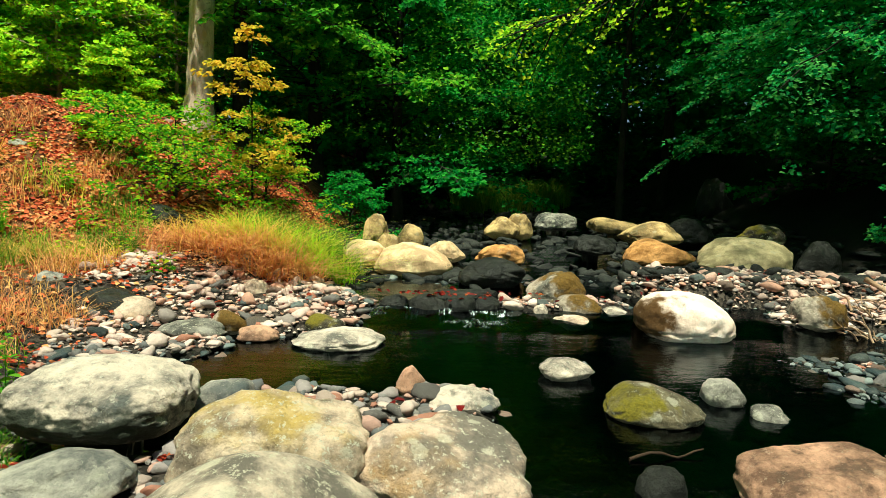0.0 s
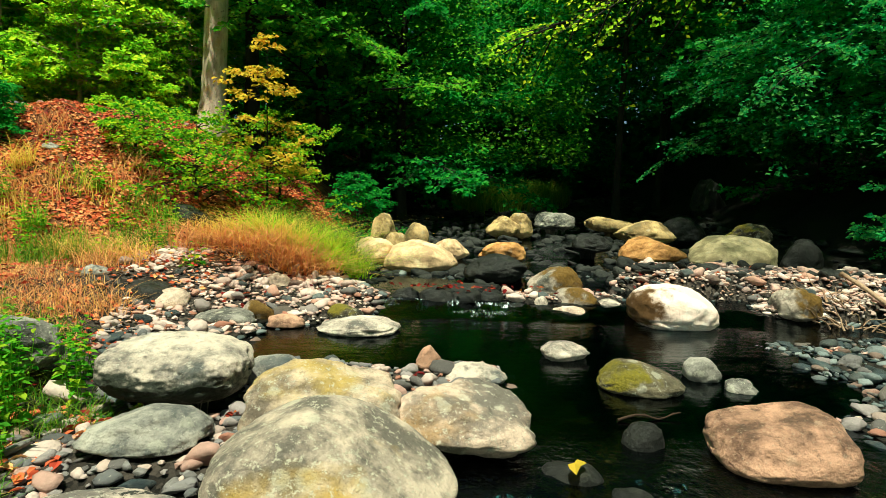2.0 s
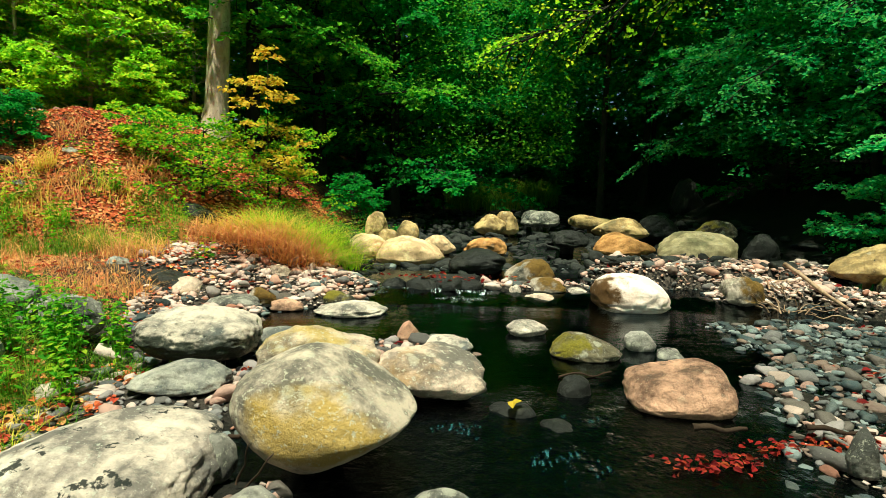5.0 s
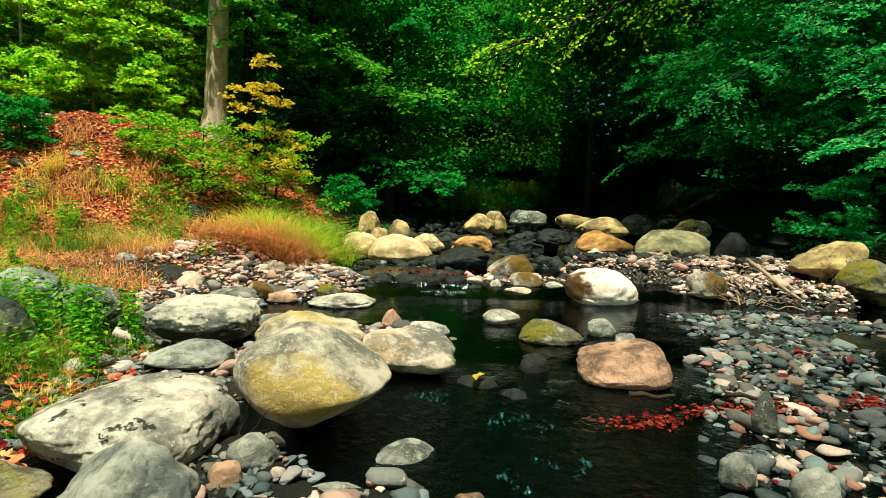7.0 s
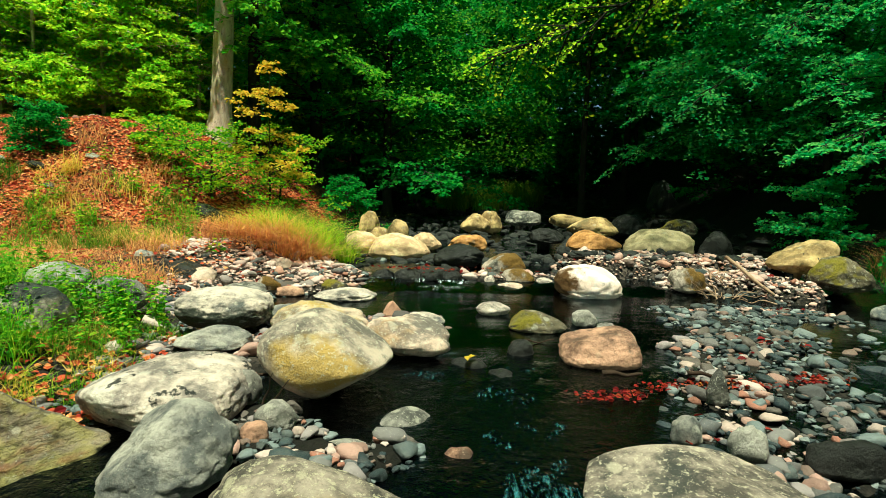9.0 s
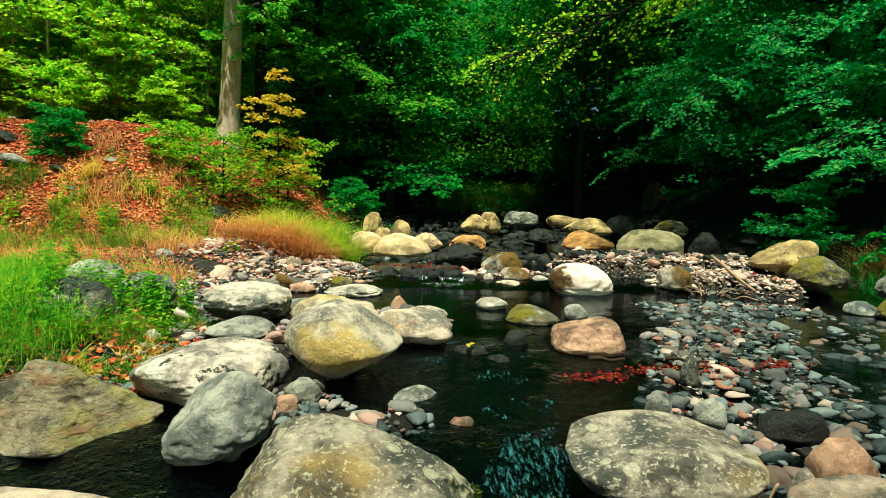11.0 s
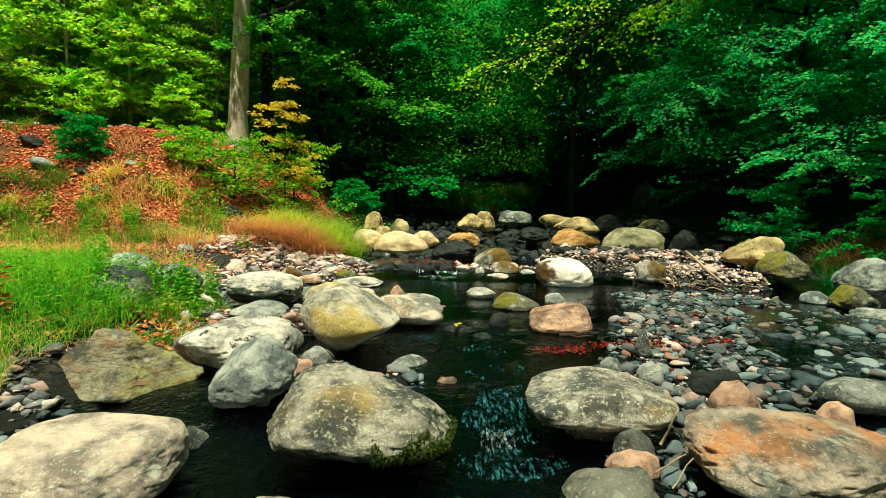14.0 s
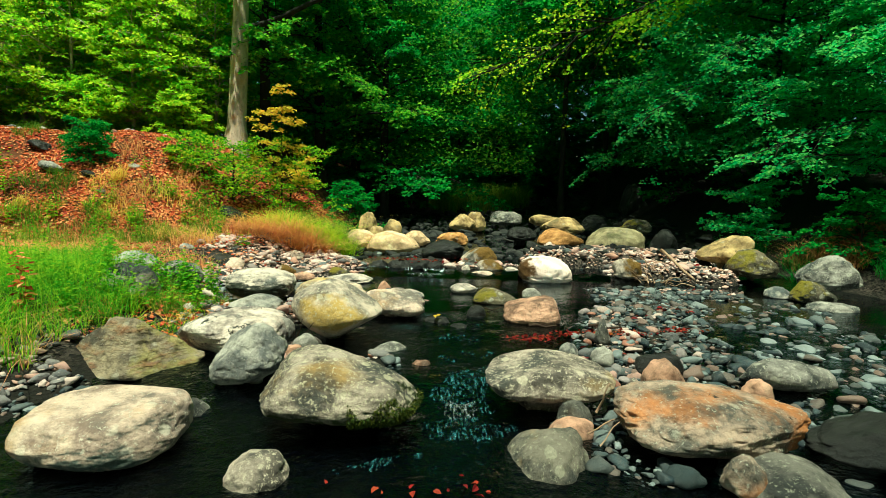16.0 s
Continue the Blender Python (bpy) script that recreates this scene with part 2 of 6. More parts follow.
def pebble_mat(name, per_object, wet=False, pale=False):
    k = Nodes(name)
    if per_object:
        rnd = k.add("ObjectInfo").outputs["Random"]
        v = k.place()
    else:
        rnd = k.add("NewGeometry").outputs["Random Per Island"]
        v = k.add("TexCoord").outputs["Object"]
    # dark cool tones, for wet stones and to paint shade on the right bar
    if wet:
        tones = [(0.0, (0.075, 0.068, 0.058)), (0.12, (0.16, 0.10, 0.075)), (0.24, (0.055, 0.065, 0.062)), (0.38, (0.24, 0.22, 0.19)), (0.50, (0.03, 0.04, 0.042)),
                 (0.62, (0.13, 0.12, 0.105)), (0.72, (0.32, 0.28, 0.24)), (0.80, (0.03, 0.036, 0.036)), (0.90, (0.26, 0.13, 0.09))]
    else:
        tones = [(0.0, (0.22, 0.21, 0.20)), (0.14, (0.33, 0.22, 0.175)), (0.28, (0.15, 0.155, 0.145)), (0.38, (0.36, 0.30, 0.25)), (0.52, (0.09, 0.10, 0.10)),
                 (0.60, (0.15, 0.155, 0.15)), (0.72, (0.42, 0.36, 0.31)), (0.86, (0.08, 0.08, 0.075)), (0.92, (0.25, 0.12, 0.08))]
    if pale:
        tones = [(0.0, (0.42, 0.33, 0.28)), (0.16, (0.52, 0.36, 0.29)), (0.34, (0.24, 0.22, 0.20)), (0.44, (0.60, 0.50, 0.43)), (0.62, (0.12, 0.12, 0.115)), (0.70, (0.46, 0.28, 0.20)), (0.80, (0.66, 0.58, 0.50)), (0.94, (0.30, 0.14, 0.09))]
    cool = (0.76, 1.20) if wet else (1.10, 1.06)
    gain = 0.9 if wet else 1.0 if pale else 1.2
    tones = [(at, (gain * cool[0] * r, gain * g, gain * cool[1] * b)) for at, (r, g, b) in tones]
    col = k.ramp(rnd, tones, "CONSTANT")
    n = k.noise(v, 22, 6, 0.7)
    col = k.mix(k.step(n, 0.42, 0.68, 0.6), col, k.mix(0.5, col, (0.12, 0.11, 0.09)))
    col = k.mix(k.step(k.noise(v, 60, 4, 0.7), 0.60, 0.68, 0.1 if wet else 0.5), col, (0.46, 0.43, 0.36))
    return k.done(col, 0.5 if wet else 0.75, k.bump(k.noise(v, 45, 5, 0.75), 0.9, 0.012), 0.35 if wet else 0.25)


PEBBLE = pebble_mat("mixed pebbles", False)
PEBBLE_WET_SHADED = pebble_mat("wet and shade-dark pebbles", False, True)
PEBBLE_PALE = pebble_mat("pale pink and cream pebbles", False, pale=True)
STONE_PALE = pebble_mat("pale pink and cream stones", True, pale=True)
STONE_WET_SHADED = pebble_mat("wet and shade-dark stones", True, True)
STONE = pebble_mat("mixed stones", True)


def leaf_mat(name, stops, through_light=0.45, rough=0.5, per_island=True):
    k = Nodes(name)
    rnd = k.add("NewGeometry").outputs["Random Per Island"]
    v = k.add("TexCoord").outputs["Object"]
    f = k.math("ADD", k.math("MULTIPLY", rnd, 0.55), k.math("MULTIPLY", k.noise(v, 0.9, 3, 0.6), 0.55))
    col = k.ramp(f, stops)
    k.done(col, 0.62, None, 0.12)
    tr = k.add("BsdfTranslucent")
    k.link(k.mix(0.5, col, (0.05, 0.10, 0.0), "ADD") if through_light > 0.44 else col, tr.inputs[0])
    mx = k.add("MixShader")
    mx.inputs[0].default_value = through_light
    k.link(k.bsdf.outputs[0], mx.inputs[1])
    k.link(tr.outputs[0], mx.inputs[2])
    k.link(mx.outputs[0], k.out.inputs["Surface"])
    return k.m


# beech leaves toned by place; sun and shade are partly in the colour
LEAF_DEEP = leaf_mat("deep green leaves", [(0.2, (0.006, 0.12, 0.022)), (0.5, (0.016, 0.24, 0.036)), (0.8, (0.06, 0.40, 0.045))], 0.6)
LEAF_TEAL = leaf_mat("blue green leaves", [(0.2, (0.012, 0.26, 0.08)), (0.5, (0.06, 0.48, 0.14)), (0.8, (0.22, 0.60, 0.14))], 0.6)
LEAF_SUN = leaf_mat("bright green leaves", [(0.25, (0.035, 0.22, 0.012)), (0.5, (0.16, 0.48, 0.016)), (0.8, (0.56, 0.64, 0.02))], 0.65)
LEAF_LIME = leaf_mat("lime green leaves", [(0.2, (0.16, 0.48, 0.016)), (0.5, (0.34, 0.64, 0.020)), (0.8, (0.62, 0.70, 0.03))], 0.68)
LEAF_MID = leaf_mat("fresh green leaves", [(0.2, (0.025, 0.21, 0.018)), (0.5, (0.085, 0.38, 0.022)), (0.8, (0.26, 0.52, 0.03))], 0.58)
LEAF_GOLD = leaf_mat("golden autumn leaves", [(0.2, (0.50, 0.46, 0.03)), (0.5, (0.72, 0.54, 0.05)), (0.8, (0.76, 0.44, 0.05))], 0.5)
LEAF_DEAD = leaf_mat("fallen red brown leaves", [(0.2, (0.07, 0.010, 0.010)), (0.34, (0.40, 0.05, 0.03)), (0.56, (0.68, 0.16, 0.06)), (0.8, (0.84, 0.42, 0.17))], 0.2, 0.65)
LEAF_DROP = leaf_mat("fallen bright leaves", [(0.2, (0.06, 0.004, 0.006)), (0.5, (0.19, 0.010, 0.010)), (0.75, (0.30, 0.05, 0.02)), (0.95, (0.42, 0.22, 0.03))], 0.12, 0.5)
GRASS = leaf_mat("green grass", [(0.2, (0.03, 0.15, 0.010)), (0.5, (0.09, 0.25, 0.014)), (0.85, (0.28, 0.32, 0.03))], 0.35)
GRASS_DRY = leaf_mat("dry straw grass", [(0.2, (0.42, 0.14, 0.07)), (0.5, (0.78, 0.36, 0.17)), (0.8, (0.82, 0.52, 0.16))], 0.35, 0.65)
STRAW = leaf_mat("yellow straw grass", [(0.2, (0.42, 0.36, 0.04)), (0.5, (0.72, 0.56, 0.08)), (0.8, (0.84, 0.58, 0.14))], 0.35, 0.65)
FERN = leaf_mat("fresh green herbs", [(0.2, (0.04, 0.24, 0.015)), (0.5, (0.15, 0.46, 0.02)), (0.8, (0.46, 0.60, 0.03))], 0.6)
MOSS_HAIR = leaf_mat("moss strands", [(0.2, (0.010, 0.022, 0.003)), (0.5, (0.025, 0.045, 0.004)), (0.8, (0.08, 0.09, 0.008))], 0.15, 0.8)


def bark_mat(name, c1, c2, c3):
    k = Nodes(name)
    v = k.place()
    m = k.add("Mapping")
    m.inputs["Scale"].default_value = (1, 1, 0.35)
    k.link(v, m.inputs[0])
    n = k.noise(m.outputs[0], 9, 7, 0.7)
    col = k.ramp(n, [(0.3, c1), (0.65, c2)])
    col = k.mix(k.step(k.noise(v, 3.0, 5, 0.7), 0.52, 0.64, 0.8), col, c3)
    col = k.mix(k.step(k.noise(v, 13.0, 6, 0.75), 0.58, 0.64, 0.7), col, tuple(0.35 * c for c in c1))
    col = k.mix(k.step(k.noise(v, 7.0, 6, 0.7), 0.60, 0.68, 0.6), col, tuple(min(0.85, 1.25 * c) for c in c2))
    return k.done(col, 0.85, k.bump(n, 0.9, 0.03), 0.25)


# beech bark twice: pale for sunlit trunks, near-black with the wood's shade in it
BARK = bark_mat("grey beech bark", (0.36, 0.27, 0.20), (0.74, 0.60, 0.48), (0.55, 0.38, 0.20))
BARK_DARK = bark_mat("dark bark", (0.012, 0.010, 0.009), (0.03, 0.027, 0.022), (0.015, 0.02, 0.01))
DRIFT = bark_mat("bleached driftwood", (0.22, 0.13, 0.08), (0.42, 0.29, 0.20), (0.30, 0.18, 0.11))


def ground_mat():
    k = Nodes("bank soil and bed")
    tc = k.add("TexCoord")
    v = tc.outputs["Object"]
    sep = k.add("SeparateXYZ")
    k.link(v, sep.inputs[0])
    soil = k.ramp(k.noise(v, 3.5, 8, 0.7), [(0.35, (0.045, 0.018, 0.008)), (0.5, (0.12, 0.045, 0.018)), (0.65, (0.24, 0.12, 0.045))])
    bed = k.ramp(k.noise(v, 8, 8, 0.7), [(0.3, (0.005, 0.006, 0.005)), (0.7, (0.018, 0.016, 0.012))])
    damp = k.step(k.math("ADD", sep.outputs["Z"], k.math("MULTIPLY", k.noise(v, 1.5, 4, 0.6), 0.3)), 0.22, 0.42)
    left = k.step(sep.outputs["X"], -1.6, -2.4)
    # right bank and wood floor keep the near-black bed tone as painted shade
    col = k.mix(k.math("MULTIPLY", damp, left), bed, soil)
    # sun-bleached dry terrace below the bank
    dry = k.math("MULTIPLY", k.step(sep.outputs["X"], -3.0, -3.9), k.math("MULTIPLY", k.step(sep.outputs["Y"], 3.2, 3.9), k.step(sep.outputs["Y"], 5.9, 5.3)))
    col = k.mix(k.math("MULTIPLY", dry, 0.9), col, k.ramp(k.noise(v, 14, 6, 0.7), [(0.35, (0.30, 0.12, 0.03)), (0.6, (0.52, 0.30, 0.09))]))
    # grit and small pebbles between the stones of the bars, near-black to shade the gaps
    vor = k.add("TexVoronoi", Scale=34.0)
    k.link(v, vor.inputs["Vector"])
    grit = k.ramp(vor.outputs["Color"], [(0.2, (0.006, 0.006, 0.006)), (0.45, (0.024, 0.019, 0.016)), (0.7, (0.08, 0.065, 0.055))])
    low = k.math("MULTIPLY", k.step(sep.outputs["Z"], -0.12, 0.0), k.step(sep.outputs["Z"], 0.42, 0.30))
    low = k.math("MULTIPLY", low, k.math("MULTIPLY", k.step(sep.outputs["X"], -5.0, -4.0), k.step(sep.outputs["Y"], -3.2, -2.2)))
    col = k.mix(k.math("MULTIPLY", low, k.math("SUBTRACT", 1.0, k.step(sep.outputs["Y"], 7.2, 8.0))), col, grit)
    # dark wet silt between the stones of the low bar
    silt = k.math("MULTIPLY", k.step(sep.outputs["X"], 1.0, 1.4), k.step(sep.outputs["Y"], 4.7, 4.2))
    col = k.mix(k.math("MULTIPLY", silt, k.step(sep.outputs["Z"], 0.25, 0.1)), col, k.mix(0.25, bed, grit))
    nor = k.bump(vor.outputs["Distance"], 0.7, 0.02, k.bump(k.noise(v, 26, 8, 0.75), 0.8, 0.03))
    return k.done(col, 0.92, nor, 0.2)


GROUND = ground_mat()


def water_mat():
    k = Nodes("clear dark stream water")
    v = k.add("TexCoord").outputs["Object"]
    m = k.add("Mapping")
    m.inputs["Scale"].default_value = (1.0, 2.2, 1.0)
    k.link(v, m.inputs[0])
    n1 = k.noise(m.outputs[0], 5.0, 3, 0.5)
    n2 = k.noise(m.outputs[0], 22.0, 3, 0.55)
    sep = k.add("SeparateXYZ")
    k.link(v, sep.inputs[0])
    quick = k.math("ADD", k.math("MULTIPLY", k.step(sep.outputs["Y"], 2.6, 1.9), 0.85), 0.05)
    rough = k.math("MULTIPLY", k.noise(v, 16.0, 4, 0.6), quick)
    nor = k.bump(n2, 0.07, 0.02, k.bump(n1, 0.10, 0.05))
    nor = k.bump(rough, 0.5, 0.06, nor)
    fr = k.add("Fresnel", IOR=1.33)
    k.link(nor, fr.inputs["Normal"])
    tr = k.add("BsdfTransparent")
    tr.inputs[0].default_value = (0.03, 0.075, 0.085, 1)
    gl = k.add("BsdfGlossy")
    gl.inputs["Roughness"].default_value = 0.03
    gl.inputs["Color"].default_value = (0.70, 0.80, 0.84, 1)
    k.link(nor, gl.inputs["Normal"])
    mx = k.add("MixShader")
    k.link(fr.outputs[0], mx.inputs[0])
    k.link(tr.outputs[0], mx.inputs[1])
    k.link(gl.outputs[0], mx.inputs[2])
    k.link(mx.outputs[0], k.out.inputs["Surface"])
    return k.m


WATER = water_mat()


# ---- lie of the land ----
def smooth(a, lo, hi):
    t = np.clip((a - lo) / (hi - lo), 0, 1)
    return t * t * (3 - 2 * t)


def wavy(x, y, s, seed=0.0):
    """A cheap uneven field between about -1 and 1."""
    return (np.sin(1.7 * s * x + 1.3 * s * y + seed) + np.sin(2.9 * s * x - 2.1 * s * y + 1.7 * seed + 1.0) + np.sin(-1.1 * s * x + 3.7 * s * y + 0.6 * seed + 2.0)
            + 0.6 * np.sin(5.3 * s * x + 4.1 * s * y + seed) + 0.6 * np.sin(-4.7 * s * x + 6.3 * s * y + 2.3 * seed)) / 4.2


def level(x, y):
    """Height of the stream's surface."""
    return np.interp(y, (-8, -1.6, -0.35, 0.25, 1.3, 1.95, 5.2, 5.75, 7.0, 9.0, 13.0, 25.0, 40.0),
                     (-0.27, -0.235, -0.205, -0.15, -0.145, -0.10, -0.10, -0.01, 0.03, 0.10, 0.34, 1.0, 1.4))


def to_line(x, y, pts):
    """Distance to a broken line, and on which side of it (positive: to its left)."""
    best = np.full(np.shape(x), 1e9)
    side = np.zeros(np.shape(x))
    for (ax, ay), (bx, by) in zip(pts[:-1], pts[1:]):
        ux, uy = bx - ax, by - ay
        t = np.clip(((x - ax) * ux + (y - ay) * uy) / (ux * ux + uy * uy), 0, 1)
        px, py = x - ax - t * ux, y - ay - t * uy
        d = np.hypot(px, py)
        c = ux * py - uy * px
        near = d < best
        best, side = np.where(near, d, best), np.where(near, np.sign(c), side)
    return best, side


LEFT_FOOT = ((-40, 3.4), (-9, 4.9), (-4.9, 5.6), (-3.5, 6.9), (-2.5, 9.0), (-2.3, 14), (-1.5, 20), (-2.0, 60))
RIGHT_FOOT = ((9.0, -40), (8.4, 0), (7.5, 4), (6.9, 6.8), (6.3, 9.0), (6.2, 12.0), (6.6, 20.0), (6.0, 60))
BARS = ((-4.0, 5.0, -1.6, 5.7, 0.95, 0.13), (-2.9, 4.2, -2.0, 4.2, 0.5, 0.05), (-1.3, 3.0, 0.15, 3.15, 0.42, 0.06), (-2.2, 1.7, -1.1, 2.1, 0.5, 0.08),
        (-0.9, 0.75, -0.2, 0.50, 0.42, 0.03), (2.4, 0.1, 2.8, 1.4, 1.0, -0.005), (2.9, 2.0, 3.7, 3.9, 0.9, 0.0), (3.6, 4.1, 4.8, 4.3, 0.7, -0.005), (2.0, -0.7, 3.8, -0.8, 0.8, -0.01),
        (3.4, 0.3, 5.4, 1.2, 1.2, -0.03), (4.6, 2.4, 5.4, 3.4, 0.9, -0.035), (3.1, 7.0, 5.6, 6.9, 0.75, 0.27), (4.3, 6.0, 5.3, 5.6, 0.6, 0.16), (0.9, 6.1, 1.9, 6.1, 0.3, 0.04))


def land(x, y):
    """Height of the ground: bed, gravel bars, terrace and the two banks."""
    x, y = np.asarray(x, float), np.asarray(y, float)
    w = level(x, y)
    z = w - 0.13 + 0.035 * wavy(x, y, 2.1, 4.0) - 0.05 * (y < 6.5)
    z = np.where(y > 7.2, np.maximum(z, w - 0.05 + 0.06 * wavy(x, y, 2.6, 1.0)), z)
    for ax, ay, bx, by, r, h in BARS:
        d, _ = to_line(x, y, ((ax, ay), (bx, by)))
        d = d + 0.30 * wavy(x, y, 1.9, ax)
        z = np.maximum(z, z + (w + h + 0.02 * wavy(x, y, 5.0, ay) - z) * (1 - smooth(d, r * 0.55, r * 1.25)))
    shore = np.interp(y, (-8, -0.6, 0.4, 1.5, 2.6, 3.8, 4.4, 5.0, 6.5, 8.0, 12.0, 24.0), (-2.4, -2.1, -1.9, -1.5, -1.8, -2.6, -2.4, -1.7, -1.15, -1.0, -1.6, -1.2))
    z = np.maximum(z, w - 0.12 + np.minimum(0.55, 0.30 * np.maximum(0, shore + 0.25 - x) + 0.04 * wavy(x, y, 1.6, 2.0)) * 1.0)
    z = z + 0.45 * smooth(y, 18.0, 20.0) * smooth(x, -3.0, -1.0)
    z = z + 0.75 * smooth(-y, 2.6, 4.6) * smooth(x, 1.6, 3.2)
    d, s = to_line(x, y, LEFT_FOOT)
    d = np.where(s > 0, d, 0) + 0.0
    z = z + np.where(s > 0, np.minimum(0.64 * d, 1.95 + 0.06 * np.maximum(0, d - 3.3)) + 0.10 * wavy(x, y, 1.2, 7.0) * smooth(d, 0, 1.0), 0)
    d, s = to_line(x, y, RIGHT_FOOT)
    z = z + np.where(s < 0, np.minimum(0.55 * d, 2.0 + 0.12 * np.maximum(0, d - 3.6)) + 0.10 * wavy(x, y, 1.1, 3.0) * smooth(d, 0, 1.0), 0)
    return z


def land1(x, y):
    return float(land(np.array([x]), np.array([y]))[0])


def mesh_of(name, verts, faces, material, smooth_shade=True):
    """A mesh from arrays; every face has the same number of corners."""
    verts, faces = np.asarray(verts, np.float32), np.asarray(faces, np.int32)
    me = bpy.data.meshes.new(name)
    me.vertices.add(len(verts))
    me.vertices.foreach_set("co", verts.ravel())
    n = faces.shape[1]
    me.loops.add(faces.size)
    me.loops.foreach_set("vertex_index", faces.ravel())
    me.polygons.add(len(faces))
    me.polygons.foreach_set("loop_start", np.arange(0, faces.size, n, dtype=np.int32))
    me.polygons.foreach_set("loop_total", np.full(len(faces), n, np.int32))
    me.polygons.foreach_set("use_smooth", np.full(len(faces), smooth_shade, bool))
    me.update(calc_edges=True)
    me.materials.append(material)
    return me


def part(name, me, parent, label=""):
    ob = new(name, me)
    ob.parent = parent
    if label:
        ob["label"] = label
    return ob


def sheet(name, xs, ys, height, material):
    X, Y = np.meshgrid(xs, ys)
    Z = height(X, Y)
    v = np.stack([X.ravel(), Y.ravel(), Z.ravel()], 1)
    nx, ny = len(xs), len(ys)
    i = (np.arange(ny - 1)[:, None] * nx + np.arange(nx - 1)[None, :]).ravel()
    return mesh_of(name, v, np.stack([i, i + 1, i + nx + 1, i + nx], 1), material)


# ---- ground and water ----
xs = np.concatenate([np.linspace(-400, -40, 10)[:-1], np.linspace(-40, -10, 40)[:-1], np.arange(-10, 10.01, 0.14), np.linspace(10, 40, 40)[1:], np.linspace(40, 400, 10)[1:]])
ys = np.concatenate([np.linspace(-400, -40, 10)[:-1], np.linspace(-40, -6, 40)[:-1], np.arange(-6, 16.01, 0.14), np.linspace(16, 60, 90)[1:], np.linspace(60, 400, 10)[1:]])
ground = tagged(new("ground", sheet("ground", xs, ys, land, GROUND)), "brown left bank, shade-dark right bank and gravelly stream bed", "ground", kind="structure")


def ripple(x, y):
    step = np.exp(-((y - 5.5) / 0.35) ** 2) + np.exp(-((y + 0.05) / 0.45) ** 2) + 0.7 * np.exp(-((y - 1.65) / 0.5) ** 2)
    return level(x, y) + 0.004 * wavy(x, y, 4.0) + step * 0.022 * wavy(x, y, 7.5, 2.0)


water = tagged(new("water", sheet("water", np.arange(-5, 9.01, 0.1), np.arange(-8, 26.01, 0.1), ripple, WATER)), "clear dark stream water flowing between boulders", "water", kind="structure")

# ---- boulders ----
ROCKS = []  # where boulders stand: x, y, half width, half depth


def stone_mesh(w, d, up, down, material, prof=(1, 1, 1, 1, 1), p=2.5, rough=0.07, facets=3, sub=4, seed=0, fine=0.02, cut=0.25, low=(1, 1, 1, 1, 1), faces=(), edge=11.0, foot=0.0):
    """A rounded block: a superellipsoid worn off by flat faces, random ones and those named (a normal and its distance), then roughened.
    foot: how far a narrower stem goes on below the undercut bottom."""
    rnd = random.Random(seed)
    bm = bmesh.new()
    bmesh.ops.create_icosphere(bm, subdivisions=sub, radius=1)
    cuts = [(Vector(n).normalized(), h) for n, h in faces]
    for _ in range(facets):
        n = Vector((rnd.uniform(-1, 1), rnd.uniform(-1, 1), rnd.uniform(-0.5, 0.9))).normalized()
        cuts.append((n, rnd.uniform(0.78, 0.98)))
    shift = Vector((rnd.uniform(-50, 50), rnd.uniform(-50, 50), rnd.uniform(-50, 50)))
    normals, heights = np.array([tuple(c) for c, _ in cuts]).reshape(-1, 3), np.array([h for _, h in cuts])
    N = np.array([tuple(v.co.normalized()) for v in bm.verts])
    worn = (np.abs(N) ** p).sum(1) ** (edge / p) + (np.maximum(0, N @ normals.T / heights) ** edge).sum(1)
    Q = N * (worn ** (-1 / edge))[:, None]
    for i, n in enumerate(N):
        n = Vector(n)
        bulge = noise.fractal(n * 1.25 + shift, 0.9, 2.1, 3)
        chips = noise.fractal(n * 5.5 + shift, 0.8, 2.1, 3) - 1.6 * max(0.0, noise.fractal(n * 3.1 - shift, 0.8, 2.1, 3) - 0.35)
        Q[i] *= 1 + rough * 1.6 * bulge + fine * chips
    Q[:, :2] -= 0.5 * (Q[:, :2].max(0) + Q[:, :2].min(0))
    Q /= np.array([Q[:, 0].max(), Q[:, 1].max(), 1.0])
    Q[:, 2] = np.where(Q[:, 2] > 0, Q[:, 2] / Q[:, 2].max(), Q[:, 2] / -Q[:, 2].min())
    grid = (-1, -0.5, 0, 0.5, 1)
    top, foot = np.interp(Q[:, 0], grid, prof), np.interp(Q[:, 0], grid, low)
    pull = np.where(Q[:, 2] > 0, 1.0, 1 - cut * np.abs(Q[:, 2]) ** 1.3)
    Z = np.where(Q[:, 2] > 0, Q[:, 2] * up * top, Q[:, 2] * down * foot)
    Z *= np.where(Z > 0, up / max(Z.max(), 1e-6), 1.0)
    Z -= foot * np.clip((-Q[:, 2] - 0.95) / 0.045, 0, 1)
    co = np.stack([Q[:, 0] * pull * w * 0.485, Q[:, 1] * pull * d * 0.485, Z * 0.98], 1)
    for vert, c in zip(bm.verts, co):
        vert.co = c
    me = bpy.data.meshes.new("boulder")
    bm.to_mesh(me)
    bm.free()
    me.polygons.foreach_set("use_smooth", np.full(len(me.polygons), True, bool))
    me.materials.append(material)
    return me


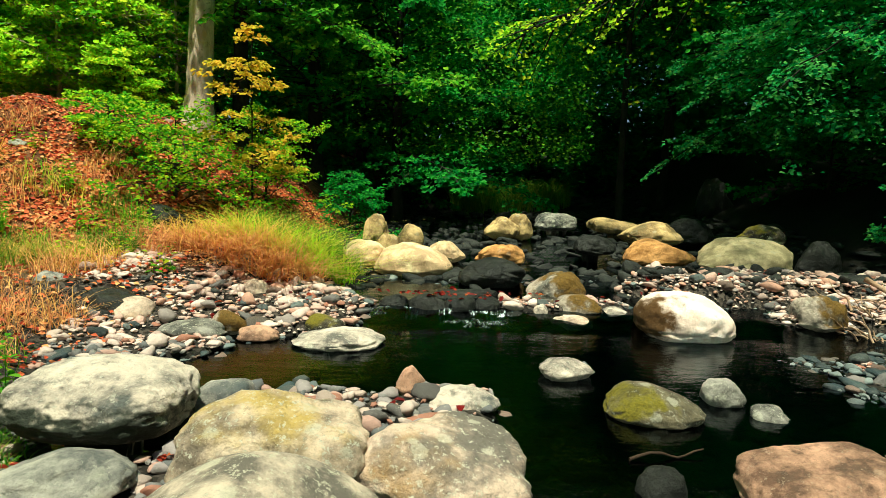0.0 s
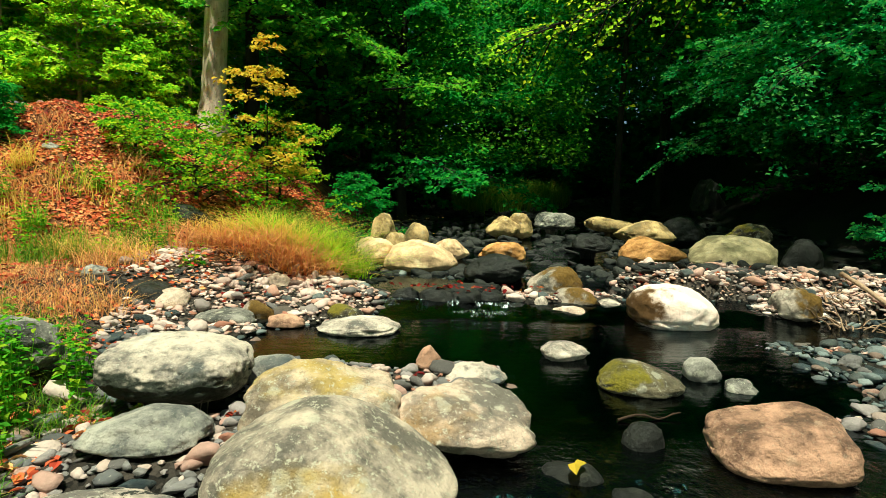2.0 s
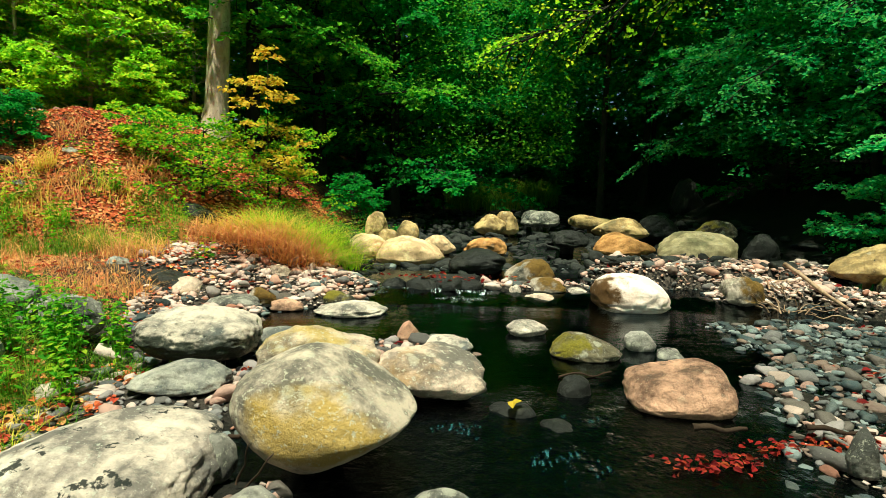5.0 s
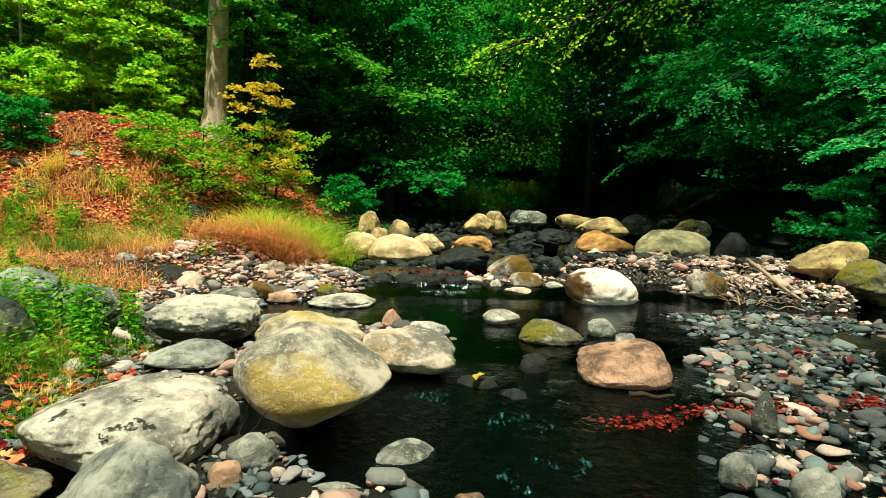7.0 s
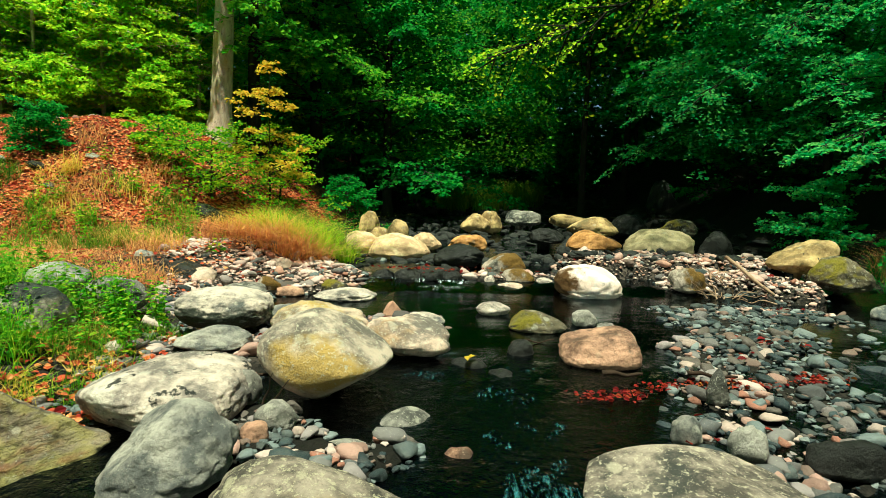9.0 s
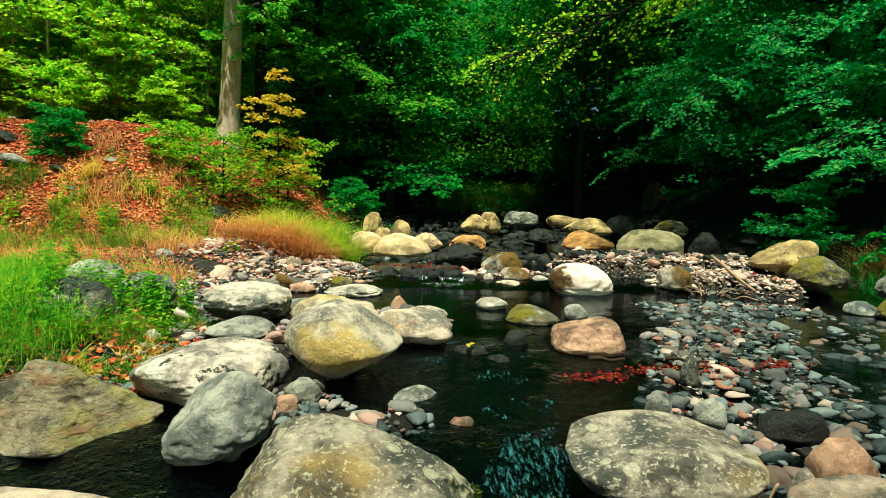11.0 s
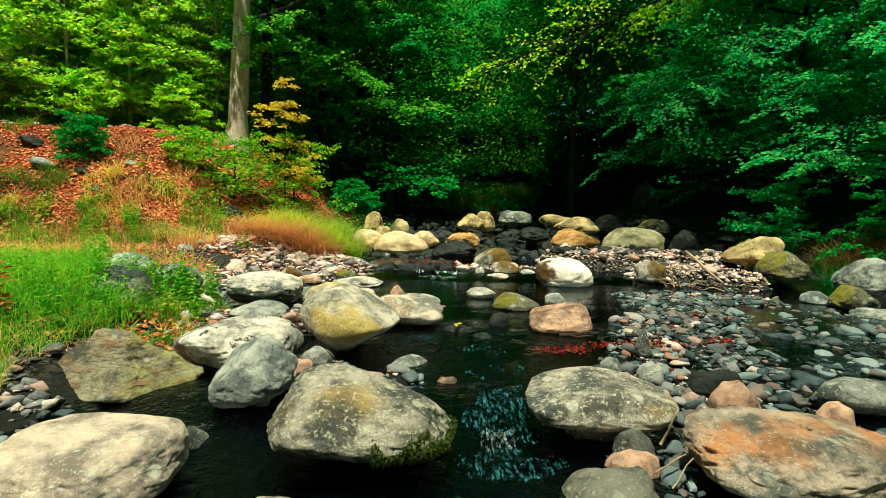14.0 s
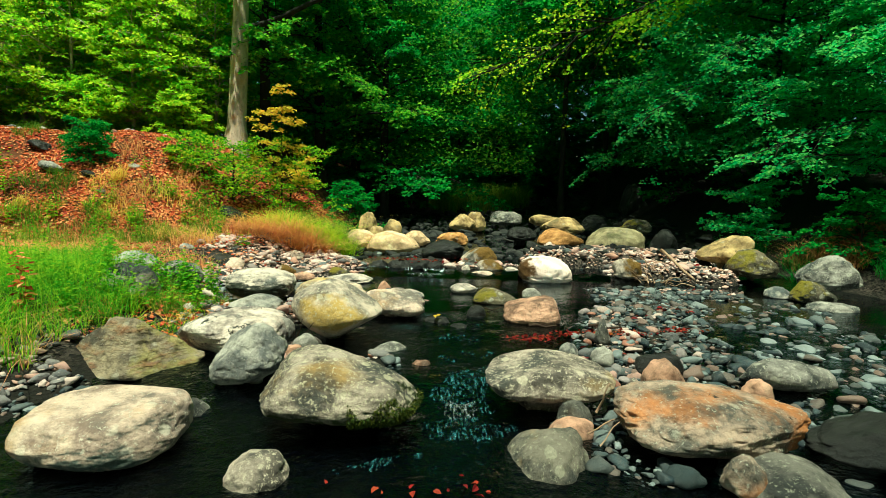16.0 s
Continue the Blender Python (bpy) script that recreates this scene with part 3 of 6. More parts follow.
def boulder(label, x, y, base, top, w, d, material, prof=(1, 1, 1, 1, 1), seed=0, p=2.5, rough=0.095, facets=4, sub=5, turn=0, tip=0, name="boulder", fine=0.03, belly=0.3, cut=0.15, low=(1, 1, 1, 1, 1), faces=(), edge=11.0):
    if w < 0.8:
        base = min(base, max(land1(x, y), float(level(x, y))) - 0.02)
    zc = base + belly * (top - base)
    deep = min(base - 0.08, land1(x, y) - 0.05)
    me = stone_mesh(w, d, top - zc, zc - base, material, prof, p, rough, facets, sub, seed, fine, cut, low, faces, edge, base - deep)
    ob = new(name, me)
    ob.matrix_world = pose(x, y, zc, 0, tip, turn)
    ROCKS.append((x, y, w / 2, d / 2))
    return tagged(ob, label, "boulder" if w > 0.3 else "stone", "boulders in the stream" if w > 0.3 else "stones in the stream")

# upstream boulders
boulder("big white rounded boulder with brown moss on one flank", 2.45, 5.36, -0.16, 0.33, 0.95, 0.88, WHITE, seed=3, p=2.9, facets=0, rough=0.03, belly=0.3, cut=0.05, faces=(((0.6, -0.3, 0.75), 0.97),))
boulder("pale boulder with a rusty brown moss coat", 1.36, 6.35, -0.05, 0.37, 0.75, 0.6, MOSSCAP, (0.45, 0.8, 1, 1, 0.85), seed=4, facets=4)
boulder("small boulder covered in ochre moss", 1.55, 5.98, -0.07, 0.17, 0.52, 0.45, MOSSCAP, seed=5, sub=4)
boulder("upright grey stone at the water's edge", 1.09, 5.78, -0.16, 0.08, 0.21, 0.2, PALE, seed=6, sub=4, facets=4)
boulder("flat pale stone wedged among boulders", 1.40, 5.62, -0.16, 0.0, 0.48, 0.38, CREAM, seed=7, sub=4)
boulder("small green mossy stone in the water", 1.17, 5.45, -0.16, -0.08, 0.32, 0.26, GREENMOSS, seed=8, sub=4)
boulder("pale rounded stone beside the white boulder", 1.93, 5.92, -0.12, 0.05, 0.42, 0.34, PALE, seed=9, sub=4)
boulder("dark wet stone by the little fall", 0.84, 5.72, -0.16, 0.0, 0.34, 0.3, DARK, seed=10, sub=4)
boulder("tan two-humped boulder far upstream", 1.30, 12.0, 0.30, 0.82, 0.85, 0.8, TAN, seed=11, faces=(((-0.55, -0.2, 0.8), 0.66), ((0.6, -0.1, 0.78), 0.86)))
boulder("tan boulder leaning on its neighbour", 1.72, 12.25, 0.34, 0.90, 0.65, 0.7, TAN, seed=12, facets=4)
boulder("rusty orange block of rock above the fall", 0.88, 8.3, 0.16, 0.52, 0.80, 0.6, OCHRE, (0.6, 0.85, 0.95, 1, 1), seed=13, p=3.5, facets=2)
boulder("dark wet and shaded rock beneath the orange block", 0.66, 7.3, -0.06, 0.40, 0.95, 0.75, DARK, (0.5, 0.8, 1, 1, 0.9), seed=14, facets=4, p=3.6, belly=0.5)
boulder("dark wet and shaded rock in the shaded run", 0.30, 6.5, -0.06, 0.10, 0.85, 0.4, DARK, seed=15, facets=4)
boulder("long cream boulder at the pool's edge", -0.44, 8.0, -0.02, 0.52, 1.25, 0.95, SAND, seed=16, facets=1, rough=0.04, faces=(((0.5, -0.1, 0.86), 0.74), ((-0.4, -0.2, 0.9), 0.84)))
boulder("cream boulder half hidden under dry grass", -1.22, 8.45, 0.05, 0.52, 0.85, 0.7, SAND, seed=17, facets=2)
boulder("round cream-coloured boulder on the bank's foot", -1.30, 10.4, 0.42, 0.86, 0.52, 0.45, TAN, seed=18, facets=6, p=2.2)
boulder("tan stone below the bank", -0.60, 10.0, 0.36, 0.70, 0.50, 0.4, TAN, seed=19, sub=4)
boulder("flat cream boulder between larger ones", 0.05, 9.1, 0.16, 0.48, 0.70, 0.55, SAND, (1, 1, 0.9, 0.7, 0.4), seed=20)
boulder("brown stone behind the cream boulders", -0.95, 9.3, 0.2, 0.55, 0.45, 0.4, TAN, seed=21, sub=4)
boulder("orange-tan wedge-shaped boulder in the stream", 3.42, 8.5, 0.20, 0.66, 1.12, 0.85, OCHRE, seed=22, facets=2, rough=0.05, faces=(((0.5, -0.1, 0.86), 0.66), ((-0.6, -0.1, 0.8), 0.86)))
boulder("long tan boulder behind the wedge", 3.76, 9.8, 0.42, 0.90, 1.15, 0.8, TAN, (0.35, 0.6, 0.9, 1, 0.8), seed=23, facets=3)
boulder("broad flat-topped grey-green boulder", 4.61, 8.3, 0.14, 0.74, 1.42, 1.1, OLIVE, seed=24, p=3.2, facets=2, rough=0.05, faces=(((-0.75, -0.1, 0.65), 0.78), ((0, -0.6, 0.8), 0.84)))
boulder("mossy boulder behind the flat-topped one", 5.45, 9.3, 0.5, 0.92, 0.85, 0.6, GREENMOSS, seed=25)
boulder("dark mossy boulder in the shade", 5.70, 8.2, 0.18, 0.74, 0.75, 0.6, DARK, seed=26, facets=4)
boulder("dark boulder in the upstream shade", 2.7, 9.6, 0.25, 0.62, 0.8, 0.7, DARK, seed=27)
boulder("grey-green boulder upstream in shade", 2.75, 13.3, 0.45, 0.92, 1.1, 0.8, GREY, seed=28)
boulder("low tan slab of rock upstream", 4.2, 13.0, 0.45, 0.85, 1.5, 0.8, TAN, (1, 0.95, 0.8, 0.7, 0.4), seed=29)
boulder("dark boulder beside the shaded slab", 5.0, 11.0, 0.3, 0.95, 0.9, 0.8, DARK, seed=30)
boulder("slanting olive boulder under the trees", 6.0, 6.05, 0.2, 0.76, 1.05, 0.75, TAN, seed=31, facets=2, p=3, faces=(((-0.6, -0.1, 0.79), 0.6), ((0.1, -0.85, 0.5), 0.8)))
boulder("mossy grey boulder at the bank's foot", 6.25, 5.6, 0.0, 0.55, 0.9, 0.7, GREENMOSS, (0.8, 1, 1, 0.9, 0.7), seed=32)
boulder("grey boulder streaked with brown moss", 4.0, 5.62, -0.1, 0.31, 0.52, 0.45, MOSSCAP, seed=33)
boulder("pale boulder beside the shaded bank", 6.95, 4.6, -0.02, 0.57, 1.05, 0.8, GREY, (0.5, 0.8, 0.95, 1, 0.85), seed=34)
boulder("mossy low boulder in the side channel", 6.25, 3.95, -0.16, 0.22, 0.66, 0.5, GREENMOSS, (0.5, 1, 0.9, 0.6, 0.4), seed=35)
boulder("flat grey stone in the side channel", 6.1, 3.4, -0.18, 0.0, 0.8, 0.55, GREY, seed=36, sub=4)
boulder("blue-grey stone in the side channel", 5.9, 4.25, -0.14, 0.07, 0.42, 0.34, BLUISH, seed=37, sub=4)

# the ledge of the little fall
for i, (x, y, top, w, d) in enumerate(((-0.52, 5.98, 0.11, 0.40, 0.34), (-0.14, 5.88, 0.14, 0.46, 0.34), (0.20, 5.84, 0.13, 0.38, 0.32), (0.50, 5.96, 0.12, 0.34, 0.34), (-0.86, 6.1, 0.05, 0.34, 0.3), (0.02, 6.2, 0.08, 0.5, 0.3))):
    boulder("dark wet and shaded rock forming the little fall's ledge", x, y, -0.12, top, w, d, DARK, seed=110 + i, sub=4, facets=5)

# the middle pool
boulder("thin flat pale slab just above the water", -0.88, 4.62, -0.16, 0.015, 0.82, 0.62, PALE, (0.3, 0.7, 1, 1, 0.7), seed=40, facets=1, belly=0.5)
boulder("green mossy stone at the pool's edge", -1.07, 4.95, -0.12, 0.08, 0.38, 0.3, GREENMOSS, seed=41, sub=4)
boulder("brown mossy stone at the pool's edge", -1.93, 4.85, -0.08, 0.12, 0.36, 0.3, MOSSCAP, seed=42, sub=4)
boulder("flat reddish stone in shallow water", -1.60, 4.66, -0.12, 0.015, 0.38, 0.28, PINK, seed=43, sub=4)
boulder("flat grey slab on the gravel shore", -2.20, 4.63, -0.08, 0.05, 0.66, 0.45, GREY, seed=44, sub=4)
boulder("dark hollowed boulder with a pale shoulder", -3.02, 4.85, -0.04, 0.28, 0.64, 0.5, DARK, (0.9, 1, 0.9, 0.7, 0.4), seed=45)
boulder("pale boulder on the gravel shore", -2.80, 4.82, -0.04, 0.22, 0.36, 0.42, CREAM, seed=46, sub=4)
boulder("grey rock by dry grass", -3.62, 4.9, 0.02, 0.42, 0.36, 0.3, BLUISH, seed=47, sub=4)
boulder("pale stone on the gravel shore", -2.05, 5.75, 0.0, 0.26, 0.4, 0.36, CREAM, seed=48, sub=4)
boulder("pale pinkish stone on the gravel shore", -2.75, 5.9, 0.0, 0.30, 0.34, 0.3, PINK, seed=49, sub=4)
boulder("small flat pale stone in the pool", 0.95, 3.92, -0.14, 0.035, 0.42, 0.34, PALE, (0.6, 1, 0.95, 0.8, 0.5), seed=50, sub=4, belly=0.5)
boulder("low rounded boulder with a yellow-green moss cap", 1.34, 3.26, -0.16, 0.085, 0.62, 0.52, GREENMOSS, (0.6, 1, 0.95, 0.7, 0.4), seed=51, facets=0, rough=0.05)
boulder("small grey stone beside the moss-capped one", 1.90, 3.5, -0.14, 0.065, 0.30, 0.25, GREY, seed=52, sub=4)
boulder("small flat brown stone in the pool", 2.08, 3.25, -0.16, -0.02, 0.26, 0.2, GREY, seed=53, sub=4)
boulder("small pointed pinkish stone on gravel", -0.17, 3.34, -0.04, 0.14, 0.21, 0.18, PINK, (0.4, 0.8, 1, 0.6, 0.3), seed=54, sub=4, facets=5)
boulder("long flat pale stone on gravel", 0.16, 3.22, -0.09, 0.045, 0.46, 0.34, PALE, (0.7, 1, 1, 0.8, 0.5), seed=55, sub=4)
boulder("grey-white stone beside the long one", -1.18, 2.9, -0.06, 0.16, 0.36, 0.3, BLUISH, seed=56, sub=4)

# the heap of large boulders
boulder("large pale boulder stained yellow on top", -0.70, 2.28, -0.1, 0.31, 0.86, 0.6, YELLOW, seed=60, facets=3, belly=0.35, faces=(((0.3, -0.1, 0.95), 0.82), ((0.1, -0.85, 0.5), 0.8)), fine=0.03, p=3.0)
boulder("broad slab boulder sloping to the water", 0.04, 2.3, -0.1, 0.20, 0.78, 0.62, CREAM, seed=61, facets=3, fine=0.03, faces=(((0.45, -0.15, 0.88), 0.66), ((0, -0.85, 0.52), 0.8)), cut=0.1, p=3.2, belly=0.4)
boulder("huge grey ochre-banded egg-shaped boulder", -0.46, 1.36, -0.15, 0.435, 0.92, 0.74, EGGY, seed=62, facets=1, rough=0.02, p=2.6, belly=0.48, fine=0.008, cut=0.1, low=(1, 1, 1, 0.95, 0.8), faces=(((0.62, -0.1, 0.78), 0.60), ((-0.45, 0.0, 0.89), 0.92), ((0.65, -0.2, -0.72), 0.75), ((-0.8, -0.1, -0.6), 0.80), ((0.05, -0.75, 0.65), 0.88)), edge=9.0, sub=6)
boulder("large grey lichened loaf-shaped boulder", -1.60, 2.52, 0.0, 0.37, 0.84, 0.66, ALGAE_SHADE, seed=63, facets=1, rough=0.04, p=2.8, belly=0.45, faces=(((0.4, 0, 0.9), 0.95), ((0, -0.7, 0.7), 0.93)), cut=0.1, sub=6, fine=0.03)
boulder("low pale boulder below the loaf-shaped one", -1.50, 2.0, -0.04, 0.15, 0.62, 0.46, BLUISH, (0.5, 0.75, 1, 1, 0.8), seed=64)
boulder("pinkish ridge-backed boulder in the stream", 1.66, 2.17, -0.14, 0.175, 0.70, 0.54, PINK, seed=65, facets=2, rough=0.04, belly=0.35, p=3.8, cut=0.05, faces=(((-0.36, -0.05, 0.93), 0.72), ((-0.1, -0.85, 0.5), 0.84), ((0.95, -0.1, 0.2), 0.95), ((-0.8, -0.3, 0.5), 0.9)), edge=14.0, fine=0.03)
boulder("dark rounded stone under shallow water", 1.03, 2.33, -0.2, 0.03, 0.25, 0.2, DARK, seed=66, sub=4)
boulder("huge pale boulder freckled with black lichen", -1.36, 0.95, -0.20, 0.185, 1.02, 0.84, FRECKLED, seed=67, facets=3, rough=0.04, belly=0.5, faces=(((0.35, -0.1, 0.93), 0.80), ((-0.7, -0.2, 0.68), 0.84), ((0.1, -0.85, 0.5), 0.90)), cut=0.1, sub=6, fine=0.025, p=3.8)
boulder("smooth blue-grey twisted boulder", -0.94, 0.14, -0.17, 0.25, 0.60, 0.55, BLUISH, seed=68, facets=3, rough=0.09, tip=-8, faces=(((-0.55, -0.25, 0.8), 0.56), ((0.9, -0.3, 0.3), 0.84), ((0.1, -0.9, 0.4), 0.8)), cut=0.1, sub=6, fine=0.025, p=3.0, belly=0.4)
boulder("brown stone wedged behind boulders", -0.95, 1.15, -0.08, 0.1, 0.24, 0.22, GREY, seed=69, sub=4)
boulder("grey pointed stone on the gravel", -0.65, 0.80, -0.16, 0.03, 0.28, 0.22, GREY, (0.4, 0.8, 1, 0.8, 0.4), seed=70, sub=4)
boulder("peach-coloured rounded stone on the gravel", -0.71, 0.64, -0.16, -0.03, 0.17, 0.14, PINK, seed=71, sub=4)
boulder("flat grey-green stone in the stream", 0.08, 1.0, -0.24, -0.09, 0.41, 0.32, GREY, (0.5, 0.8, 1, 1, 0.8), seed=72, sub=4)
boulder("long grey stone on the gravel", -0.20, 0.58, -0.2, -0.10, 0.36, 0.2, GREY, seed=73, sub=4)
boulder("small grey stone alone in the current", 0.42, 0.55, -0.24, -0.11, 0.18, 0.14, PINK, seed=74, sub=4)
boulder("small pointed grey stone on the gravel bar", 2.25, 1.36, -0.06, 0.12, 0.17, 0.14, GREY, (0.3, 0.7, 1, 0.6, 0.3), seed=75, sub=4, facets=5)
boulder("dark boulder cracked across, pale below", -2.78, 1.78, 0.05, 0.50, 0.62, 0.5, CRACKED, seed=76, facets=5)
boulder("grey boulder among nettles", -2.64, 2.62, 0.08, 0.44, 0.60, 0.46, GREY, seed=77)
boulder("dark flat boulder in the grass", -3.0, 2.0, 0.1, 0.45, 0.7, 0.4, DARK, seed=78)
boulder("grey boulder behind the grass", -3.35, 2.9, 0.2, 0.5, 0.6, 0.4, BLUISH, seed=79, sub=4)

# nearest stretch
boulder("big roof-shaped layered brown boulder", -2.0, 0.36, -0.26, 0.25, 1.20, 0.85, STRATA, seed=80, facets=1, rough=0.05, p=3.2, belly=0.35, turn=0, fine=0.035, faces=(((-0.48, -0.70, 0.52), 0.42), ((0.80, -0.42, 0.44), 0.52), ((-0.8, 0.25, 0.55), 0.72), ((0.3, 0.6, 0.74), 0.55)), edge=18.0, cut=0.25, sub=6)
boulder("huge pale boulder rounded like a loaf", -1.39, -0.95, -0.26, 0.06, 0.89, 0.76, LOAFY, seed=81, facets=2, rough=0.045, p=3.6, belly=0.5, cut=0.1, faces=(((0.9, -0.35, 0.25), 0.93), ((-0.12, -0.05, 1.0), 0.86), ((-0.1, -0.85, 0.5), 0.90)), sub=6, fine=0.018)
mossrock = boulder("big speckled boulder with a dark moss fringe", -0.10, -0.5, -0.19, 0.25, 1.15, 0.74, MOSSFOOT, seed=82, facets=3, rough=0.05, belly=0.42, fine=0.025, cut=0.1, faces=(((-0.88, -0.25, 0.40), 0.80), ((0.48, -0.1, 0.87), 0.66), ((0.05, -0.86, 0.5), 0.80), ((-0.3, -0.3, 0.9), 0.84)), sub=6, p=3.0)
boulder("small dark angular stone in the water", -1.11, -0.45, -0.3, -0.11, 0.26, 0.24, SHADED_GREY, (0.4, 0.9, 1, 0.6, 0.2), seed=83, sub=4, facets=5)
boulder("rounded brown-grey stone in the stream", -0.42, -1.25, -0.30, -0.085, 0.36, 0.34, SPECKLED, seed=84, facets=1, p=2.4)
boulder("broad oval speckled grey boulder", 1.37, -0.14, -0.13, 0.145, 0.97, 0.70, SPECKLED, seed=85, facets=2, rough=0.04, belly=0.5, cut=0.1, faces=(((-0.55, -0.1, 0.83), 0.68), ((0.5, 0.0, 0.87), 0.80), ((0, -0.9, 0.3), 0.86)), sub=6, fine=0.012, p=3.2)
boulder("lumpy tan boulder on the gravel", 2.13, -0.40, -0.02, 0.245, 0.39, 0.38, PINK, (0.6, 0.9, 1, 0.85, 0.7), seed=86, rough=0.1)
boulder("huge orange-stained overhanging boulder", 2.28, -0.82, -0.19, 0.15, 1.24, 0.72, ORANGE, seed=87, facets=4, rough=0.06, p=3.8, belly=0.5, fine=0.035, cut=0.1, faces=(((0.42, -0.1, 0.9), 0.84), ((-0.3, -0.2, 0.93), 0.9), ((0.1, -0.8, 0.6), 0.84), ((0.75, -0.6, -0.1), 0.86)), sub=6, edge=14.0)
boulder("grey-ochre block with yellow lichen in the stream", 1.20, -1.0, -0.4, -0.04, 0.62, 0.54, SHADED_GOLD, (0.5, 0.75, 0.9, 1, 0.95), seed=88, facets=7, p=3.6)
boulder("grey lichened boulder low in shadow", 2.45, -1.2, -0.34, -0.08, 0.77, 0.6, SHADED_GREY, (0.7, 0.95, 1, 0.95, 0.8), seed=89, facets=1)
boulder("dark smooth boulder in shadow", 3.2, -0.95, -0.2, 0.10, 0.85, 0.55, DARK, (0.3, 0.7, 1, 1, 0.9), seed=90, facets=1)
boulder("small grey stone in the shaded gap", 1.50, -0.48, -0.24, -0.04, 0.26, 0.2, SHADED_GREY, seed=91, sub=4)
boulder("small brown stone in the shaded gap", 1.44, -0.62, -0.3, -0.10, 0.32, 0.24, PINK, seed=92, sub=4)
boulder("small orange stone before the big boulder", 2.2, -1.3, -0.2, -0.02, 0.24, 0.18, ORANGE, seed=93, sub=4, rough=0.1)
boulder("small round cream stone on the gravel bar", 1.90, -0.45, -0.02, 0.12, 0.13, 0.12, CREAM, seed=94, sub=4, facets=0)
boulder("brown angular stone on the gravel bar", 3.02, -0.05, -0.05, 0.0, 0.26, 0.2, PINK, seed=95, sub=4)
boulder("long green-grey stone on the gravel bar", 3.4, 0.2, -0.08, 0.08, 0.75, 0.35, GREY, seed=96, sub=4)
boulder("dark flat stone on the gravel bar", 2.45, 0.45, -0.08, 0.05, 0.42, 0.26, DARK, seed=97, sub=4)
boulder("pale angular stone on the gravel bar", 1.75, 0.75, -0.12, 0.03, 0.20, 0.16, BLUISH, seed=98, sub=4)
boulder("pale block-shaped stone on the gravel bar", 2.0, 0.55, -0.08, 0.06, 0.22, 0.18, GREY, seed=99, sub=4, facets=4)

# ---- loose stones and gravel ----
RK = np.array(ROCKS)
rng = np.random.default_rng(5)


def free(x, y, grow=0.92):
    ok = np.ones(len(x), bool)
    for cx, cy, a, b in RK:
        ok &= ((x - cx) / (a * grow)) ** 2 + ((y - cy) / (b * grow)) ** 2 > 1
    return ok


def unit(a):
    return a / np.maximum(np.linalg.norm(a, axis=-1, keepdims=True), 1e-9)


def ico(sub):
    bm = bmesh.new()
    bmesh.ops.create_icosphere(bm, subdivisions=sub, radius=1)
    v = np.array([p.co[:] for p in bm.verts])
    f = np.array([[p.index for p in q.verts] for q in bm.faces])
    bm.free()
    return v, f


def lumps(x, y, size, sink, name, label, material, sub=1):
    """Many small stones lying on the ground, as one mesh."""
    v0, f0 = ico(sub)
    n = len(x)
    wob = 1 + 0.20 * np.sin(v0[None, :, 0] * 3 + rng.uniform(0, 6.3, (n, 1))) + 0.20 * np.sin(v0[None, :, 1] * 3.3 + rng.uniform(0, 6.3, (n, 1))) + rng.uniform(-0.12, 0.12, (n, len(v0)))
    v = v0[None] * wob[..., None]
    for _ in range(8):  # broken faces
        c = unit(rng.normal(0, 1, (n, 1, 3)) * [1, 1, 1.3])
        over = np.maximum(0, (v * c).sum(-1) - rng.uniform(0.42, 0.85, (n, 1)))
        v = v - c * over[..., None] * 0.9
    sc = np.stack([rng.uniform(0.8, 1.35, n), rng.uniform(0.65, 1.0, n), rng.uniform(0.35, 0.72, n)], 1) * size[:, None]
    v = v * sc[:, None]
    tip = rng.normal(0, 0.22, n)[:, None]
    vx, vz = v[..., 0] * np.cos(tip) - v[..., 2] * np.sin(tip), v[..., 0] * np.sin(tip) + v[..., 2] * np.cos(tip)
    a = rng.uniform(0, 6.3, n)[:, None]
    px, py = vx * np.cos(a) - v[..., 1] * np.sin(a), vx * np.sin(a) + v[..., 1] * np.cos(a)
    z = land(x, y) + sc[:, 2] * sink
    out = np.stack([px + x[:, None], py + y[:, None], vz + z[:, None]], 2).reshape(-1, 3)
    f = (f0[None] + (np.arange(n) * len(v0))[:, None, None]).reshape(-1, 3)
    me = mesh_of(name, out, f, material, sub > 1)
    return tagged(new(name, me), label, "gravel", kind="stuff")


def scatter(n, x0, x1, y0, y1, lo, hi):
    """Random places where the ground stands between lo and hi over the stream, off the boulders."""
    x, y = rng.uniform(x0, x1, n), rng.uniform(y0, y1, n)
    h = land(x, y) - level(x, y)
    ok = (h > lo) & (h < hi) & free(x, y)
    return x[ok], y[ok]


def on_bars(x, y):
    d, s = to_line(x, y, LEFT_FOOT)
    edge = np.interp(y, (-2, 0.2, 1.0, 3.0, 3.7, 4.5, 5.5, 8.0), (-3.2, -2.9, -2.1, -2.2, -2.9, -3.1, -3.7, -3.8))
    return (s < 0) & (x > edge)


